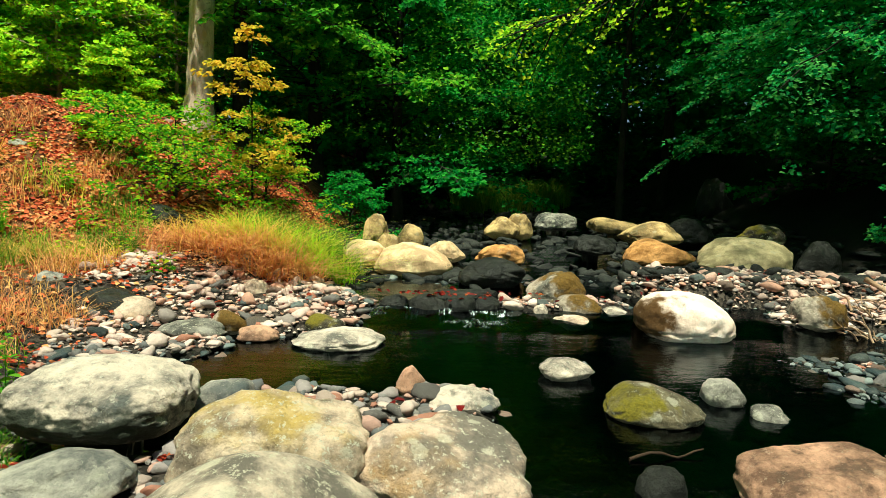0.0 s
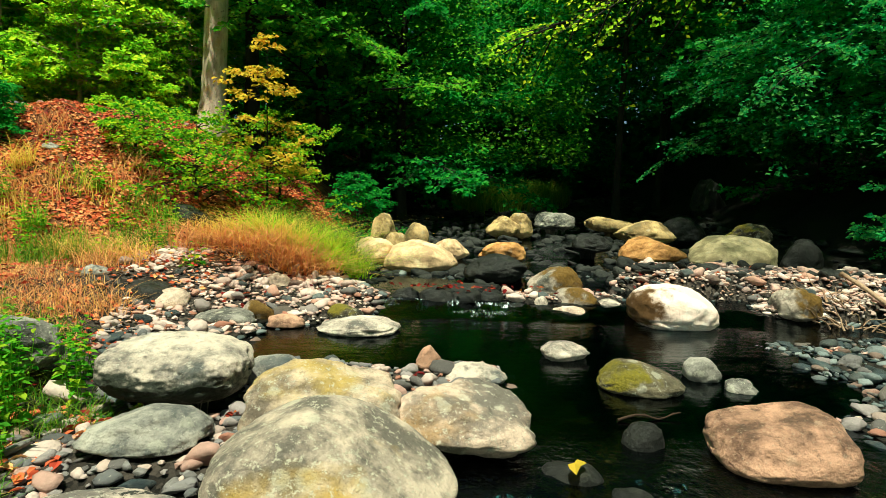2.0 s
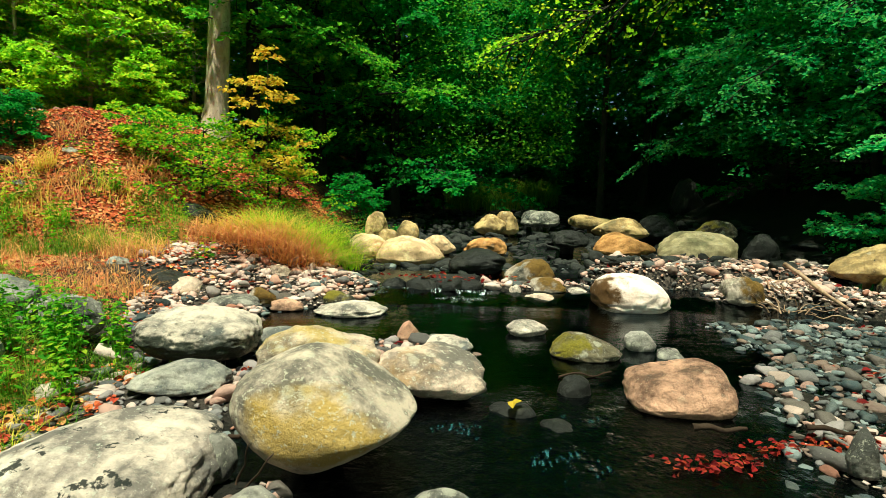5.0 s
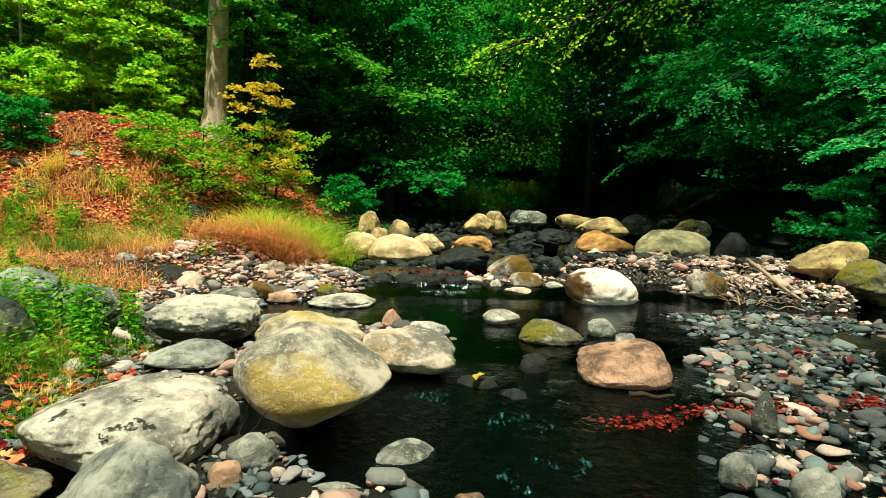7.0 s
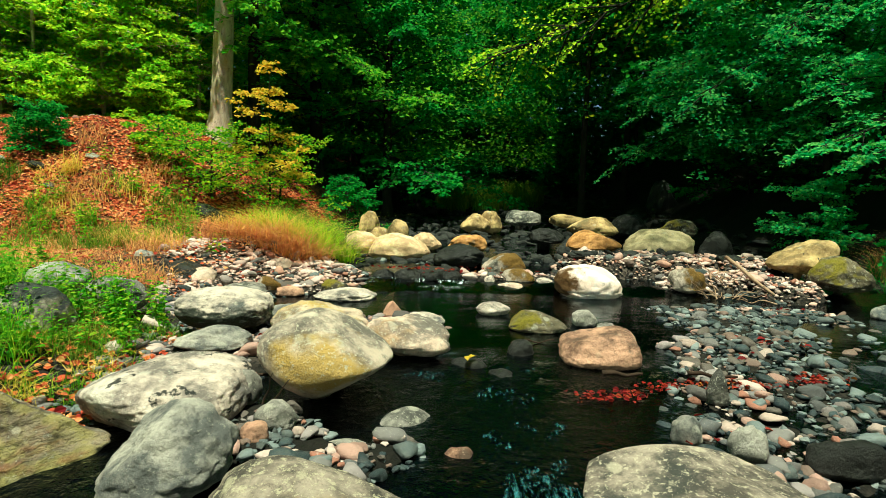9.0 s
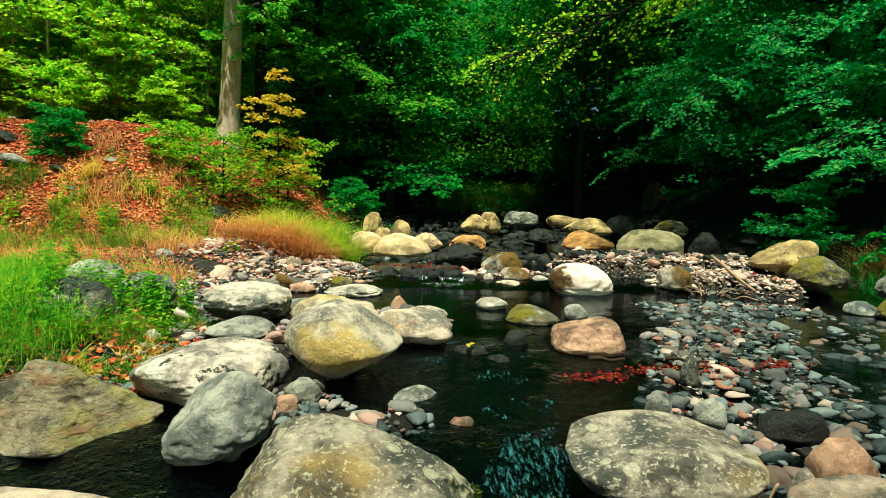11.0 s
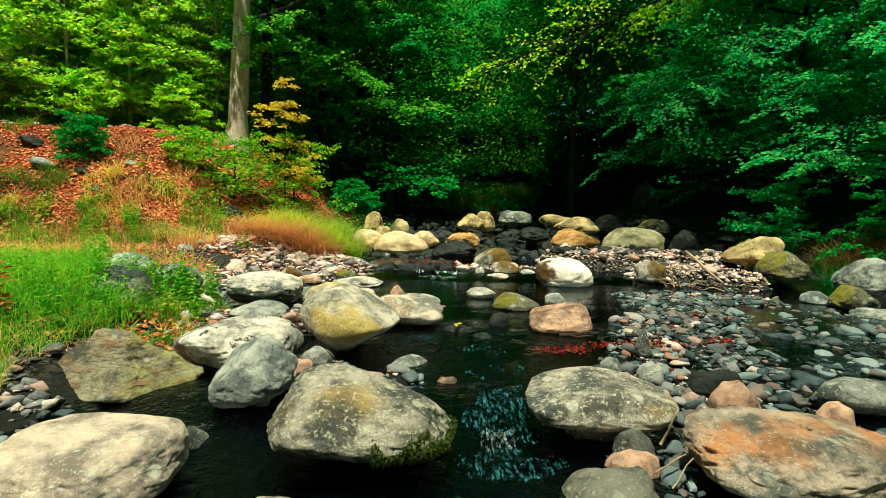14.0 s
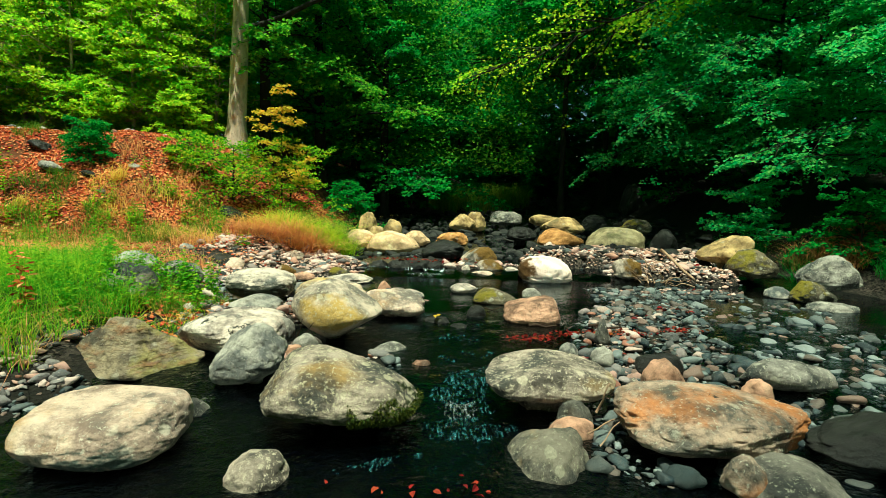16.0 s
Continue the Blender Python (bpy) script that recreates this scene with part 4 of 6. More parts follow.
def gravel(n, mean, spread, least, most, sink, sub, label, thin=1.0):
    x, y = scatter(n, -4.6, 6.6, -1.8, 8.0, -0.085, 0.5)
    k = on_bars(x, y) & (rng.uniform(0, 1, len(x)) < np.where(y > 4.2, 1.0, thin * np.where(x > 1.2, 0.75, 1.0)))
    x, y = x[k], y[k]
    size = np.clip(rng.lognormal(mean, spread, len(x)), least, most) * np.where(y > 4.2, 0.95, 1.0)
    # the near and outer right bar counts as wet throughout, painting its shade
    wet = land(x, y) - level(x, y) + 0.02 * wavy(x, y, 6.0, 1.0) < np.where(y > 4.3, 0.0, np.where(x > 1.2, np.where((y < 0.1) | (x > 2.7) | (rng.uniform(0, 1, len(x)) < 0.35), 0.2, -0.012), 0.03))
    far = ~wet & (y > 4.2)
    lumps(x[far], y[far], size[far], sink, "gravel", "pale dry " + label, PEBBLE_PALE, sub)
    near = ~wet & (y <= 4.2)
    lumps(x[near], y[near], size[near], sink, "gravel", "dry " + label, PEBBLE, sub)
    lumps(x[wet], y[wet], size[wet], sink, "gravel", "wet and shade-dark " + label, PEBBLE_WET_SHADED, sub)


gravel(15000, -3.15, 0.45, 0.028, 0.12, 0.40, 2, "pink, cream and grey gravel along the stream")
gravel(36000, -3.7, 0.35, 0.012, 0.042, 0.5, 1, "small pebbles filling the gravel bars", 0.75)
bx, by = scatter(2600, -2.5, 6.6, -2.4, 6.6, -0.4, -0.05)
lumps(bx, by, np.clip(rng.lognormal(-3.0, 0.4, len(bx)), 0.02, 0.10), 0.2, "gravel", "dark stones on the stream bed", DARK, 1)
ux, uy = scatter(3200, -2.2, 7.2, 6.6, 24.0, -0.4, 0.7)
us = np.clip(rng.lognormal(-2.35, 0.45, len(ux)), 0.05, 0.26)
# the canopy's shade is put into the cobbles' near-black colour
lumps(ux, uy, us, 0.35, "gravel", "cobbles coloured dark for the shaded upstream bed", rock_mat("shaded cobbles", (0.035, 0.042, 0.042), (0.035, 0.04, 0.036), (0.02, 0.024, 0.024), spot=(0.10, 0.11, 0.09), spots=0.1), 2)

# countable stones on the bars, each its own thing
KINDS = [stone_mesh(1.9, 1.5, 0.62, 0.62, STONE, seed=200 + i, facets=8, rough=0.13, sub=3, p=3.0) for i in range(14)]
KINDS_PALE = [stone_mesh(1.9, 1.5, 0.62, 0.62, STONE_PALE, seed=220 + i, facets=8, rough=0.13, sub=3, p=3.0) for i in range(10)]
KINDS_WET_SHADED = [stone_mesh(1.9, 1.5, 0.62, 0.62, STONE_WET_SHADED, seed=240 + i, facets=8, rough=0.13, sub=3, p=3.0) for i in range(8)]
sx, sy = scatter(2400, -4.2, 5.6, -1.3, 6.9, -0.075, 0.40)
k = on_bars(sx, sy)
sx, sy = sx[k][:290], sy[k][:290]
for i, (x, y) in enumerate(zip(sx, sy)):
    size = float(np.clip(rng.lognormal(-2.72, 0.36), 0.045, 0.14))
    # the dark tone also stands for shade on the right bar
    wet_shaded = land1(x, y) - float(level(x, y)) < ((0.2 if y < 0.1 or x > 3.4 else -0.012) if x > 1.2 else 0.02) if y < 4.3 else -0.01
    ob = new("stone", KINDS_WET_SHADED[i % 8] if wet_shaded else KINDS_PALE[i % 10] if y > 4.2 else KINDS[i % 14])
    ob.matrix_world = pose(x, y, land1(x, y) + 0.15 * size, rng.uniform(-14, 14), rng.uniform(-14, 14), rng.uniform(0, 360)) @ Matrix.Diagonal((size, size, size * rng.uniform(0.7, 1.15), 1))
    tagged(ob, "river stone coloured dark for wet and shade" if wet_shaded else "rounded river stone lying on the gravel bar", "stone", "stones on the gravel bars")


# ---- leaves, blades and wood as arrays ----
def leaf_arrays(P, D, up, length, width, full=False):
    """Leaves at P that point along D; length and width are arrays."""
    D = unit(D)
    S = unit(np.cross(D, up))
    U = np.cross(S, D)
    L, W = length[:, None], width[:, None]
    fold = 0.18 * W
    if full:
        v = np.stack([P, P + D * L * 0.30 + S * W * 0.46 + U * fold, P + D * L * 0.68 + S * W * 0.38 + U * fold, P + D * L - U * fold * 0.6,
                      P + D * L * 0.68 - S * W * 0.38 + U * fold, P + D * L * 0.30 - S * W * 0.46 + U * fold], 1)
        i = np.arange(len(P))[:, None] * 6
        f = np.concatenate([i + np.array([[0, 1, 2, 3]]), i + np.array([[0, 3, 4, 5]])])
    else:
        v = np.stack([P, P + D * L * 0.48 + S * W * 0.5 + U * fold, P + D * L, P + D * L * 0.48 - S * W * 0.5 + U * fold], 1)
        i = np.arange(len(P))[:, None] * 4
        f = i + np.array([[0, 1, 2, 3]])
    return v.reshape(-1, 3), f


def join(parts):
    vs, fs, o = [], [], 0
    for v, f in parts:
        vs.append(v)
        fs.append(f + o)
        o += len(v)
    return np.concatenate(vs), np.concatenate(fs)


def tube(path, radii, sides=8):
    path = np.asarray(path, float)
    t = unit(np.gradient(path, axis=0))
    ref = np.array([0.0, 1.0, 0.0]) if abs(t[0][1]) < 0.8 else np.array([1.0, 0.0, 0.0])
    a = unit(np.cross(t, ref))
    b = np.cross(t, a)
    ang = np.linspace(0, 2 * math.pi, sides, endpoint=False)
    r = np.asarray(radii, float)[:, None, None]
    v = path[:, None] + r * (np.cos(ang)[None, :, None] * a[:, None] + np.sin(ang)[None, :, None] * b[:, None])
    n = len(path)
    i = np.arange(n - 1)[:, None] * sides + np.arange(sides)[None]
    j = np.arange(n - 1)[:, None] * sides + (np.arange(sides)[None] + 1) % sides
    return v.reshape(-1, 3), np.stack([i.ravel(), j.ravel(), (j + sides).ravel(), (i + sides).ravel()], 1)


UP = np.array([0.0, 0.0, 1.0])


def spray(path, L, leaf, rg, gap, bushy=1.0, full=False, droop=0.15, loose=0.35, fine=(9, 5)):
    """Leaf sprays along one limb: side branches, their twigs, and leaves in two ranks. Gives leaf arrays and the side branches' tubes."""
    n2 = max(4, int(4.0 * L * bushy) + 2)
    s = np.clip(np.linspace(0.16, 1.0, n2) + rg.uniform(-0.04, 0.04, n2), 0, 1)
    seg = np.linspace(0, 1, len(path))
    P2 = np.stack([np.interp(s, seg, path[:, i]) for i in range(3)], 1)
    T = unit(np.stack([np.interp(s, seg, np.gradient(path[:, i])) for i in range(3)], 1))
    sign = np.where(np.arange(n2) % 2 == 0, 1.0, -1.0)[:, None]
    S = unit(np.cross(T, UP)) * sign
    D2 = unit(T * 0.65 + S * rg.uniform(0.4, 1.2, (n2, 1)) + UP * rg.uniform(-1.0, 1.0, (n2, 1)) * loose * 1.6)
    D2[-1] = T[-1]
    L2 = L * (0.16 + 0.28 * (1 - s)) * rg.uniform(0.5, 1.3, n2) + 0.10
    n3 = fine[0]
    u = np.linspace(0.12, 1.0, n3)[None, :] + rg.uniform(-0.03, 0.03, (n2, n3))
    P3 = P2[:, None] + D2[:, None] * (L2[:, None] * u)[..., None] - UP * (droop * L2[:, None] * u * u)[..., None]
    sg3 = np.where(np.arange(n3) % 2 == 0, 1.0, -1.0)[None, :, None]
    S3 = unit(np.cross(D2, UP))[:, None] * sg3
    D3 = unit(D2[:, None] * 0.7 + S3 * rg.uniform(0.4, 1.1, (n2, n3, 1)) + UP * rg.uniform(-1.0, 1.0, (n2, n3, 1)) * loose)
    L3 = (0.46 * L2[:, None] * (1.1 - u) + 0.08) * rg.uniform(0.6, 1.3, (n2, n3))
    n4 = fine[1]
    w = np.linspace(0.15, 1.0, n4)[None, None]
    P4 = P3[:, :, None] + D3[:, :, None] * (L3[..., None] * w)[..., None]
    sg4 = np.where(np.arange(n4) % 2 == 0, 1.0, -1.0)[None, None, :, None]
    S4 = unit(np.cross(D3, UP))[:, :, None] * sg4
    D4 = D3[:, :, None] * 0.6 + S4 * 0.8 + UP * rg.uniform(-0.7, 0.25, (n2, n3, n4, 1))
    P4, D4 = P4.reshape(-1, 3), D4.reshape(-1, 3)
    k = rg.uniform(0, 1, len(P4)) < gap
    P4, D4 = P4[k], D4[k]
    m = len(P4)
    size = leaf * rg.uniform(0.65, 1.2, m)
    leaves = leaf_arrays(P4 + rg.normal(0, 0.015, (m, 3)), D4, UP + rg.normal(0, 0.85, (m, 3)), size, size * 0.76, full)
    wood = [tube(np.stack([P2[i], P2[i] + D2[i] * L2[i] - UP * droop * L2[i]]), [0.006 + 0.003 * L, 0.002], 3) for i in range(n2)]
    return leaves, wood


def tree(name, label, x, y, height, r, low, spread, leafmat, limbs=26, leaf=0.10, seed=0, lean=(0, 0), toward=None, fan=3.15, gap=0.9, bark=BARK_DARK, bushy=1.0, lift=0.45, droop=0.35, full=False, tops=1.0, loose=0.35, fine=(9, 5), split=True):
    """A trunk, limbs and leaf sprays. toward: the heading, in radians, round which the limbs fan out."""
    rg = np.random.default_rng(seed)
    z0 = land1(x, y) - 0.25
    h = np.linspace(0, 1, 16)
    bow = min(1, r * 5) * (1 if height > 5 else 0.3)
    trunk = np.stack([lean[0] * h * height + 0.22 * bow * np.sin(3.7 * h + seed) * h, lean[1] * h * height + 0.18 * bow * np.sin(4.9 * h + 2 * seed) * h, h * (height + 0.25)], 1)
    rad = r * (1.0 - 0.80 * h) * (1 + 0.5 * np.exp(-h * height / 0.35)) * (1 + 0.05 * np.sin(h * 40 + seed))
    root = tagged(new(name), label, name.replace("_", " "), "trees along the stream" if height > 5 else "saplings and shrubs")
    root.location = (x, y, z0)
    v, f = tube(trunk, rad, 12)
    part("trunk", mesh_of("trunk", v, f, bark), root)
    crowns, twigs = [], []
    for i in range(limbs):
        t = min(1.0, max(0.0, (i + rg.uniform(-0.6, 1.5)) / limbs))
        hh = (low + (height * 0.97 - low) * t) / height
        p0 = np.array([np.interp(hh, h, trunk[:, j]) for j in range(3)])
        az = i * 2.39996 + rg.uniform(-0.5, 0.5) if toward is None else toward + rg.uniform(-fan, fan)
        L = spread * (1 - 0.62 * t ** 1.6 * tops) * rg.uniform(0.5, 1.15)
        q = np.linspace(0, 1, 7)
        out = np.array([math.cos(az), math.sin(az), 0.0])
        rise = lift * rg.uniform(0.2, 2.0)
        bend = rg.uniform(-0.25, 0.25) * L
        side = np.array([-out[1], out[0], 0.0])
        path = p0 + out * (L * q)[:, None] + UP * (L * (rise * q - droop * q * q) + 0.03 * L * np.sin(6 * q + i))[:, None] + side * (bend * q * q)[:, None]
        wood = [tube(path, np.interp(q, (0, 1), (max(0.008, min(0.32 * r, 0.014 * L + 0.004)), 0.003)), 4)]
        lv, wd = spray(path, L, leaf, rg, gap, bushy, full, 0.15, loose, fine)
        crowns.append(lv)
        twigs += wd
        v, f = wood[0]
        part("limb", mesh_of("limb", v, f, bark), root)
    if leaf < 0.3:
        v, f = join(twigs)
        part("twig", mesh_of("twig", v, f, bark), root)["kind"] = "stuff"
    v, f = join(crowns)
    part("crown", mesh_of("crown", v, f, leafmat, False), root)
    return root


def blades(x, y, n, r, lo, hi, width, bend, seed=0, lean=(0, 0)):
    """Curved tapering blades round a point."""
    rg = np.random.default_rng(seed)
    a, q = rg.uniform(0, 6.3, n), np.sqrt(rg.uniform(0, 1, n)) * r
    px, py = x + np.cos(a) * q, y + np.sin(a) * q
    pz = land(px, py) - 0.02
    H = rg.uniform(lo, hi, n)
    b = rg.uniform(0, 6.3, n)
    out = np.stack([np.cos(b) + lean[0], np.sin(b) + lean[1]], 1) * (bend * rg.uniform(0.0, 1.9, n) ** 1.2)[:, None]
    side = np.stack([-np.sin(b), np.cos(b), np.zeros(n)], 1)
    rows = []
    for s in (0.0, 0.36, 0.7, 1.0):
        c = np.stack([px + out[:, 0] * H * s * s, py + out[:, 1] * H * s * s, pz + H * (s - 0.32 * min(1.6, bend) * s * s)], 1)
        wd = width * (1.02 - s) ** 0.6 * 0.5
        rows += [c - side * wd, c + side * wd]
    v = np.stack(rows, 1)
    i = np.arange(n)[:, None] * 8
    f = np.concatenate([i + np.array([[0, 1, 3, 2]]), i + np.array([[2, 3, 5, 4]]), i + np.array([[4, 5, 7, 6]])])
    return v.reshape(-1, 3), f


def tuft(name, label, x, y, n, r, lo, hi, width, bend, material, seed=0, lean=(0, 0)):
    v, f = blades(x, y, n, r, lo, hi, width, bend, seed, lean)
    return tagged(new(name, mesh_of(name, v, f, material)), label, "grass", kind="stuff")


# ---- trees ----
BEECH = "beech_tree"
beech = tree(BEECH, "tall grey-barked beech standing on the leafy bank", -5.15, 11.3, 14, 0.27, 8.0, 4.2, LEAF_SUN, 18, 0.12, 1, lean=(0.03, 0), bark=BARK, lift=0.4, toward=0.8, fan=1.2)
v, f = tube(np.array([0.0, 0.0, 0.5]) + np.array([(0.2, 0, 5.15), (0.84, 0, 5.35), (1.4, -0.1, 5.55), (2.0, -0.3, 5.78), (2.7, -0.4, 6.05), (3.4, -0.5, 6.25), (4.6, -0.6, 6.8)]) - [0, 0, beech.location.z], (0.13, 0.10, 0.085, 0.07, 0.06, 0.05, 0.03), 8)
part("limb", mesh_of("limb", v, f, BARK_DARK), beech, "thick dark bough reaching over the stream")
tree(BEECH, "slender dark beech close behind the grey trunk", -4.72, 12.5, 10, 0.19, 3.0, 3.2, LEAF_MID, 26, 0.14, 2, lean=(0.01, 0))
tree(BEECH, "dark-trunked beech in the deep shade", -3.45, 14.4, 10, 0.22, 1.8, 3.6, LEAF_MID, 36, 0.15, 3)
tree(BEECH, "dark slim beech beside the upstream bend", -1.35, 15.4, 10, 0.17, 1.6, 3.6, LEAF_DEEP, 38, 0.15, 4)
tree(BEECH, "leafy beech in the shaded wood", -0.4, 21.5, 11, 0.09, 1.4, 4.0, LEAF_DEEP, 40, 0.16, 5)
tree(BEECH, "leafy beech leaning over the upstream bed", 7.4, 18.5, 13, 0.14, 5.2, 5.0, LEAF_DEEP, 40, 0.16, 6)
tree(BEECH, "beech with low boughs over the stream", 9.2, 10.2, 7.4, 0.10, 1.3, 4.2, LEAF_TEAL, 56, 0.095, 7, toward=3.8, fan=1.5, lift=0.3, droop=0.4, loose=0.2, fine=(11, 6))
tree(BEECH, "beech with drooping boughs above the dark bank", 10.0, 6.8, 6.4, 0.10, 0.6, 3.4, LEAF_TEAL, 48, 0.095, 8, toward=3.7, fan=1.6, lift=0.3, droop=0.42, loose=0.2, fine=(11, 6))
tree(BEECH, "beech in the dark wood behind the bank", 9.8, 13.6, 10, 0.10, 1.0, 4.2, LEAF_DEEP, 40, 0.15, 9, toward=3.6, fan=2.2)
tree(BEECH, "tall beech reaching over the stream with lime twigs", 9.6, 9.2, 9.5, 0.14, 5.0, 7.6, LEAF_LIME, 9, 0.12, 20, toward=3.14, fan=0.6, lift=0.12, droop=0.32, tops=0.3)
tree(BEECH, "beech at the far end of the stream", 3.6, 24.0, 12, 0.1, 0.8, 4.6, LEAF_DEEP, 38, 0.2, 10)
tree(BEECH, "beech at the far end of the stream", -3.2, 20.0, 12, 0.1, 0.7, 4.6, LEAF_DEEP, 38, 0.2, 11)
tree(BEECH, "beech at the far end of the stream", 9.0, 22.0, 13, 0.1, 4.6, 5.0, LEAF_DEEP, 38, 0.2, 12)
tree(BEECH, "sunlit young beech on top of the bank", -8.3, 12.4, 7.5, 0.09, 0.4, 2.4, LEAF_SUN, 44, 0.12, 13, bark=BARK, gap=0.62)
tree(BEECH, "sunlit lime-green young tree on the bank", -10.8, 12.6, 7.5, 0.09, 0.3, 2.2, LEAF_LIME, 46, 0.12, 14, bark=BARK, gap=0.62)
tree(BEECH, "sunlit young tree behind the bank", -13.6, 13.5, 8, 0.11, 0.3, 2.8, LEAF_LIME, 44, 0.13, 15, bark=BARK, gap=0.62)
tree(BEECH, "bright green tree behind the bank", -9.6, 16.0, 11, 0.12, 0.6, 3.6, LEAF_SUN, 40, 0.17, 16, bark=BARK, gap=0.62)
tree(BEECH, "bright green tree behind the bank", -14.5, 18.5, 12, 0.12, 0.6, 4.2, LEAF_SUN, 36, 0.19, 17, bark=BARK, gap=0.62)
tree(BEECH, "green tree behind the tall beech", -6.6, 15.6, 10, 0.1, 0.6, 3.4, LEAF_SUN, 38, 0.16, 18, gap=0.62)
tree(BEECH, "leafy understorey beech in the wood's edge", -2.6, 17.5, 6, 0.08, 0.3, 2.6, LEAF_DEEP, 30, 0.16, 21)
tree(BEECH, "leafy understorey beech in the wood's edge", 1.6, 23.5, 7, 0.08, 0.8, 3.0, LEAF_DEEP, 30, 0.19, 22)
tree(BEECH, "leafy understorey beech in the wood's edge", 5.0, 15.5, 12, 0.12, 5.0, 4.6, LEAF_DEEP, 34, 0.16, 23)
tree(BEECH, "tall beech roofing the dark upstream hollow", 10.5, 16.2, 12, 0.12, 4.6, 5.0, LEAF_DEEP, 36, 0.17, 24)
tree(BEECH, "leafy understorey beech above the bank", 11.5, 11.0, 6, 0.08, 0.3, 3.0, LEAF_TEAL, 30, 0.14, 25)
# beeches added beside and behind the view, mostly unseen, to close it off
for i, (x, y, hgt, low) in enumerate(((17.5, 1.0, 13, 1.5), (16.6, 6.0, 13, 1.0), (17.5, -5.6, 13, 1.5), (14.5, 10, 15, 1), (-20, 16, 13, 0.6), (-18, 9, 11, 0.6), (9.5, -12, 13, 1), (-9, -15, 13, 1), (1, -18, 14, 1), (-19, -5, 13, 1))):
    tree(BEECH, "tall leafy beech added unseen to close the surrounding wood", x, y, hgt, 0.26, low, 5.4, LEAF_DEEP, 17, 0.34, 40 + i, fine=(6, 4), bushy=0.8)


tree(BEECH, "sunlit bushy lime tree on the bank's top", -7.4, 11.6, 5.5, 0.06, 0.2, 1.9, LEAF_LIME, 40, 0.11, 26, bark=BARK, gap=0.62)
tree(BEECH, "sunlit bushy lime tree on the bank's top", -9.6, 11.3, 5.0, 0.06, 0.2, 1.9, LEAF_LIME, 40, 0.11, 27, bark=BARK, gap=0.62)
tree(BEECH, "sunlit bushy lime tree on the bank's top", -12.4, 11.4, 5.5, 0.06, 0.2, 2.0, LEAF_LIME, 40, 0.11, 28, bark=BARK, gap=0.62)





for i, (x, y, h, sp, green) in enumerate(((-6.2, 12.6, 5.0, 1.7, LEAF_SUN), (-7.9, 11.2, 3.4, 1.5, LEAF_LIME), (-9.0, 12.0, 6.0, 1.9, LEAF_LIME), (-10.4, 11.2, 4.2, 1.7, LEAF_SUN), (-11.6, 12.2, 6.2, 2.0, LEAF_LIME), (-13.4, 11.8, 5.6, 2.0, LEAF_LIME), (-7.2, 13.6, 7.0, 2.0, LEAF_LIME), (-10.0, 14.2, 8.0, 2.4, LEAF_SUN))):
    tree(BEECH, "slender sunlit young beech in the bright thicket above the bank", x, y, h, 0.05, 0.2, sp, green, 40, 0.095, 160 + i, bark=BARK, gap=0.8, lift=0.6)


def far_wood():
    """Dense dark foliage standing all round behind the nearer trees; the unseen part is added to block sky light."""
    rg = np.random.default_rng(77)
    n = 165000
    a = rg.uniform(0, 2 * math.pi, n)
    rr = rg.uniform(19, 33, n)
    x, y = 1 + rr * np.cos(a), 5 + rr * np.sin(a)
    z = land(x, y) + rg.uniform(0, 1, n) ** 1.5 * 20
    clump = wavy(x * 1.3 + z * 0.7, y * 1.3 - z * 0.9, 0.8, 3.0)
    k = clump > -0.6
    P = np.stack([x, y, z], 1)[k]
    m = len(P)
    size = rg.uniform(0.35, 0.7, m)
    return leaf_arrays(P, rg.normal(0, 1, (m, 3)) * [1, 1, 0.4], UP + rg.normal(0, 0.7, (m, 3)), size, size * 0.7)


def thicket(name, label, seed, n, side, ys, zs, material, size, hole=0.0, flat=0.6, face=0.25):
    """A leafy mass seen up the stream between two bearings, in clumps and flat layers with gaps."""
    rg = np.random.default_rng(seed)
    y = rg.uniform(*ys, n)
    x = rg.uniform(*side, n) * (y + 3)
    g = land(x, y)
    z = g + rg.uniform(*zs, n)
    layer = np.sin(5.2 * z + 2.2 * wavy(x, y, 0.9, seed))
    clump = wavy(x * 1.1 + z * 0.5, y * 1.1 - z * 0.6, 1.1, seed)
    k = clump + 0.35 * layer > hole
    P = np.stack([x, y, z], 1)[k]
    m = len(P)
    s = size * rg.uniform(0.6, 1.3, m)
    v, f = leaf_arrays(P, rg.normal(0, 1, (m, 3)) * [1, 1, 0.35] - [0, 0, 0.2], UP + rg.normal(0, flat, (m, 3)) + [0, -face, 0], s, s * 0.72)
    return tagged(new(name, mesh_of(name, v, f, material, False)), label, "thicket", kind="stuff")


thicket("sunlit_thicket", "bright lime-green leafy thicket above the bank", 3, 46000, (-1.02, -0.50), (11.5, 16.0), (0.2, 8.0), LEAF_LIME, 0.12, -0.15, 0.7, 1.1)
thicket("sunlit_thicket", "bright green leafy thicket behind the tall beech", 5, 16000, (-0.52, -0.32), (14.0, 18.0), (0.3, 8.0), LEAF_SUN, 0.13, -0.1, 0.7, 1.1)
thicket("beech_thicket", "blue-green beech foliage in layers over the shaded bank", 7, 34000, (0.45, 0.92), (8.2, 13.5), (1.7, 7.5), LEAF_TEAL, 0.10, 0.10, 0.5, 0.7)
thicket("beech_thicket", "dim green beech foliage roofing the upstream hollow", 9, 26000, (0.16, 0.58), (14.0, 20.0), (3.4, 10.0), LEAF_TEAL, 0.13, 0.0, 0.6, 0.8)
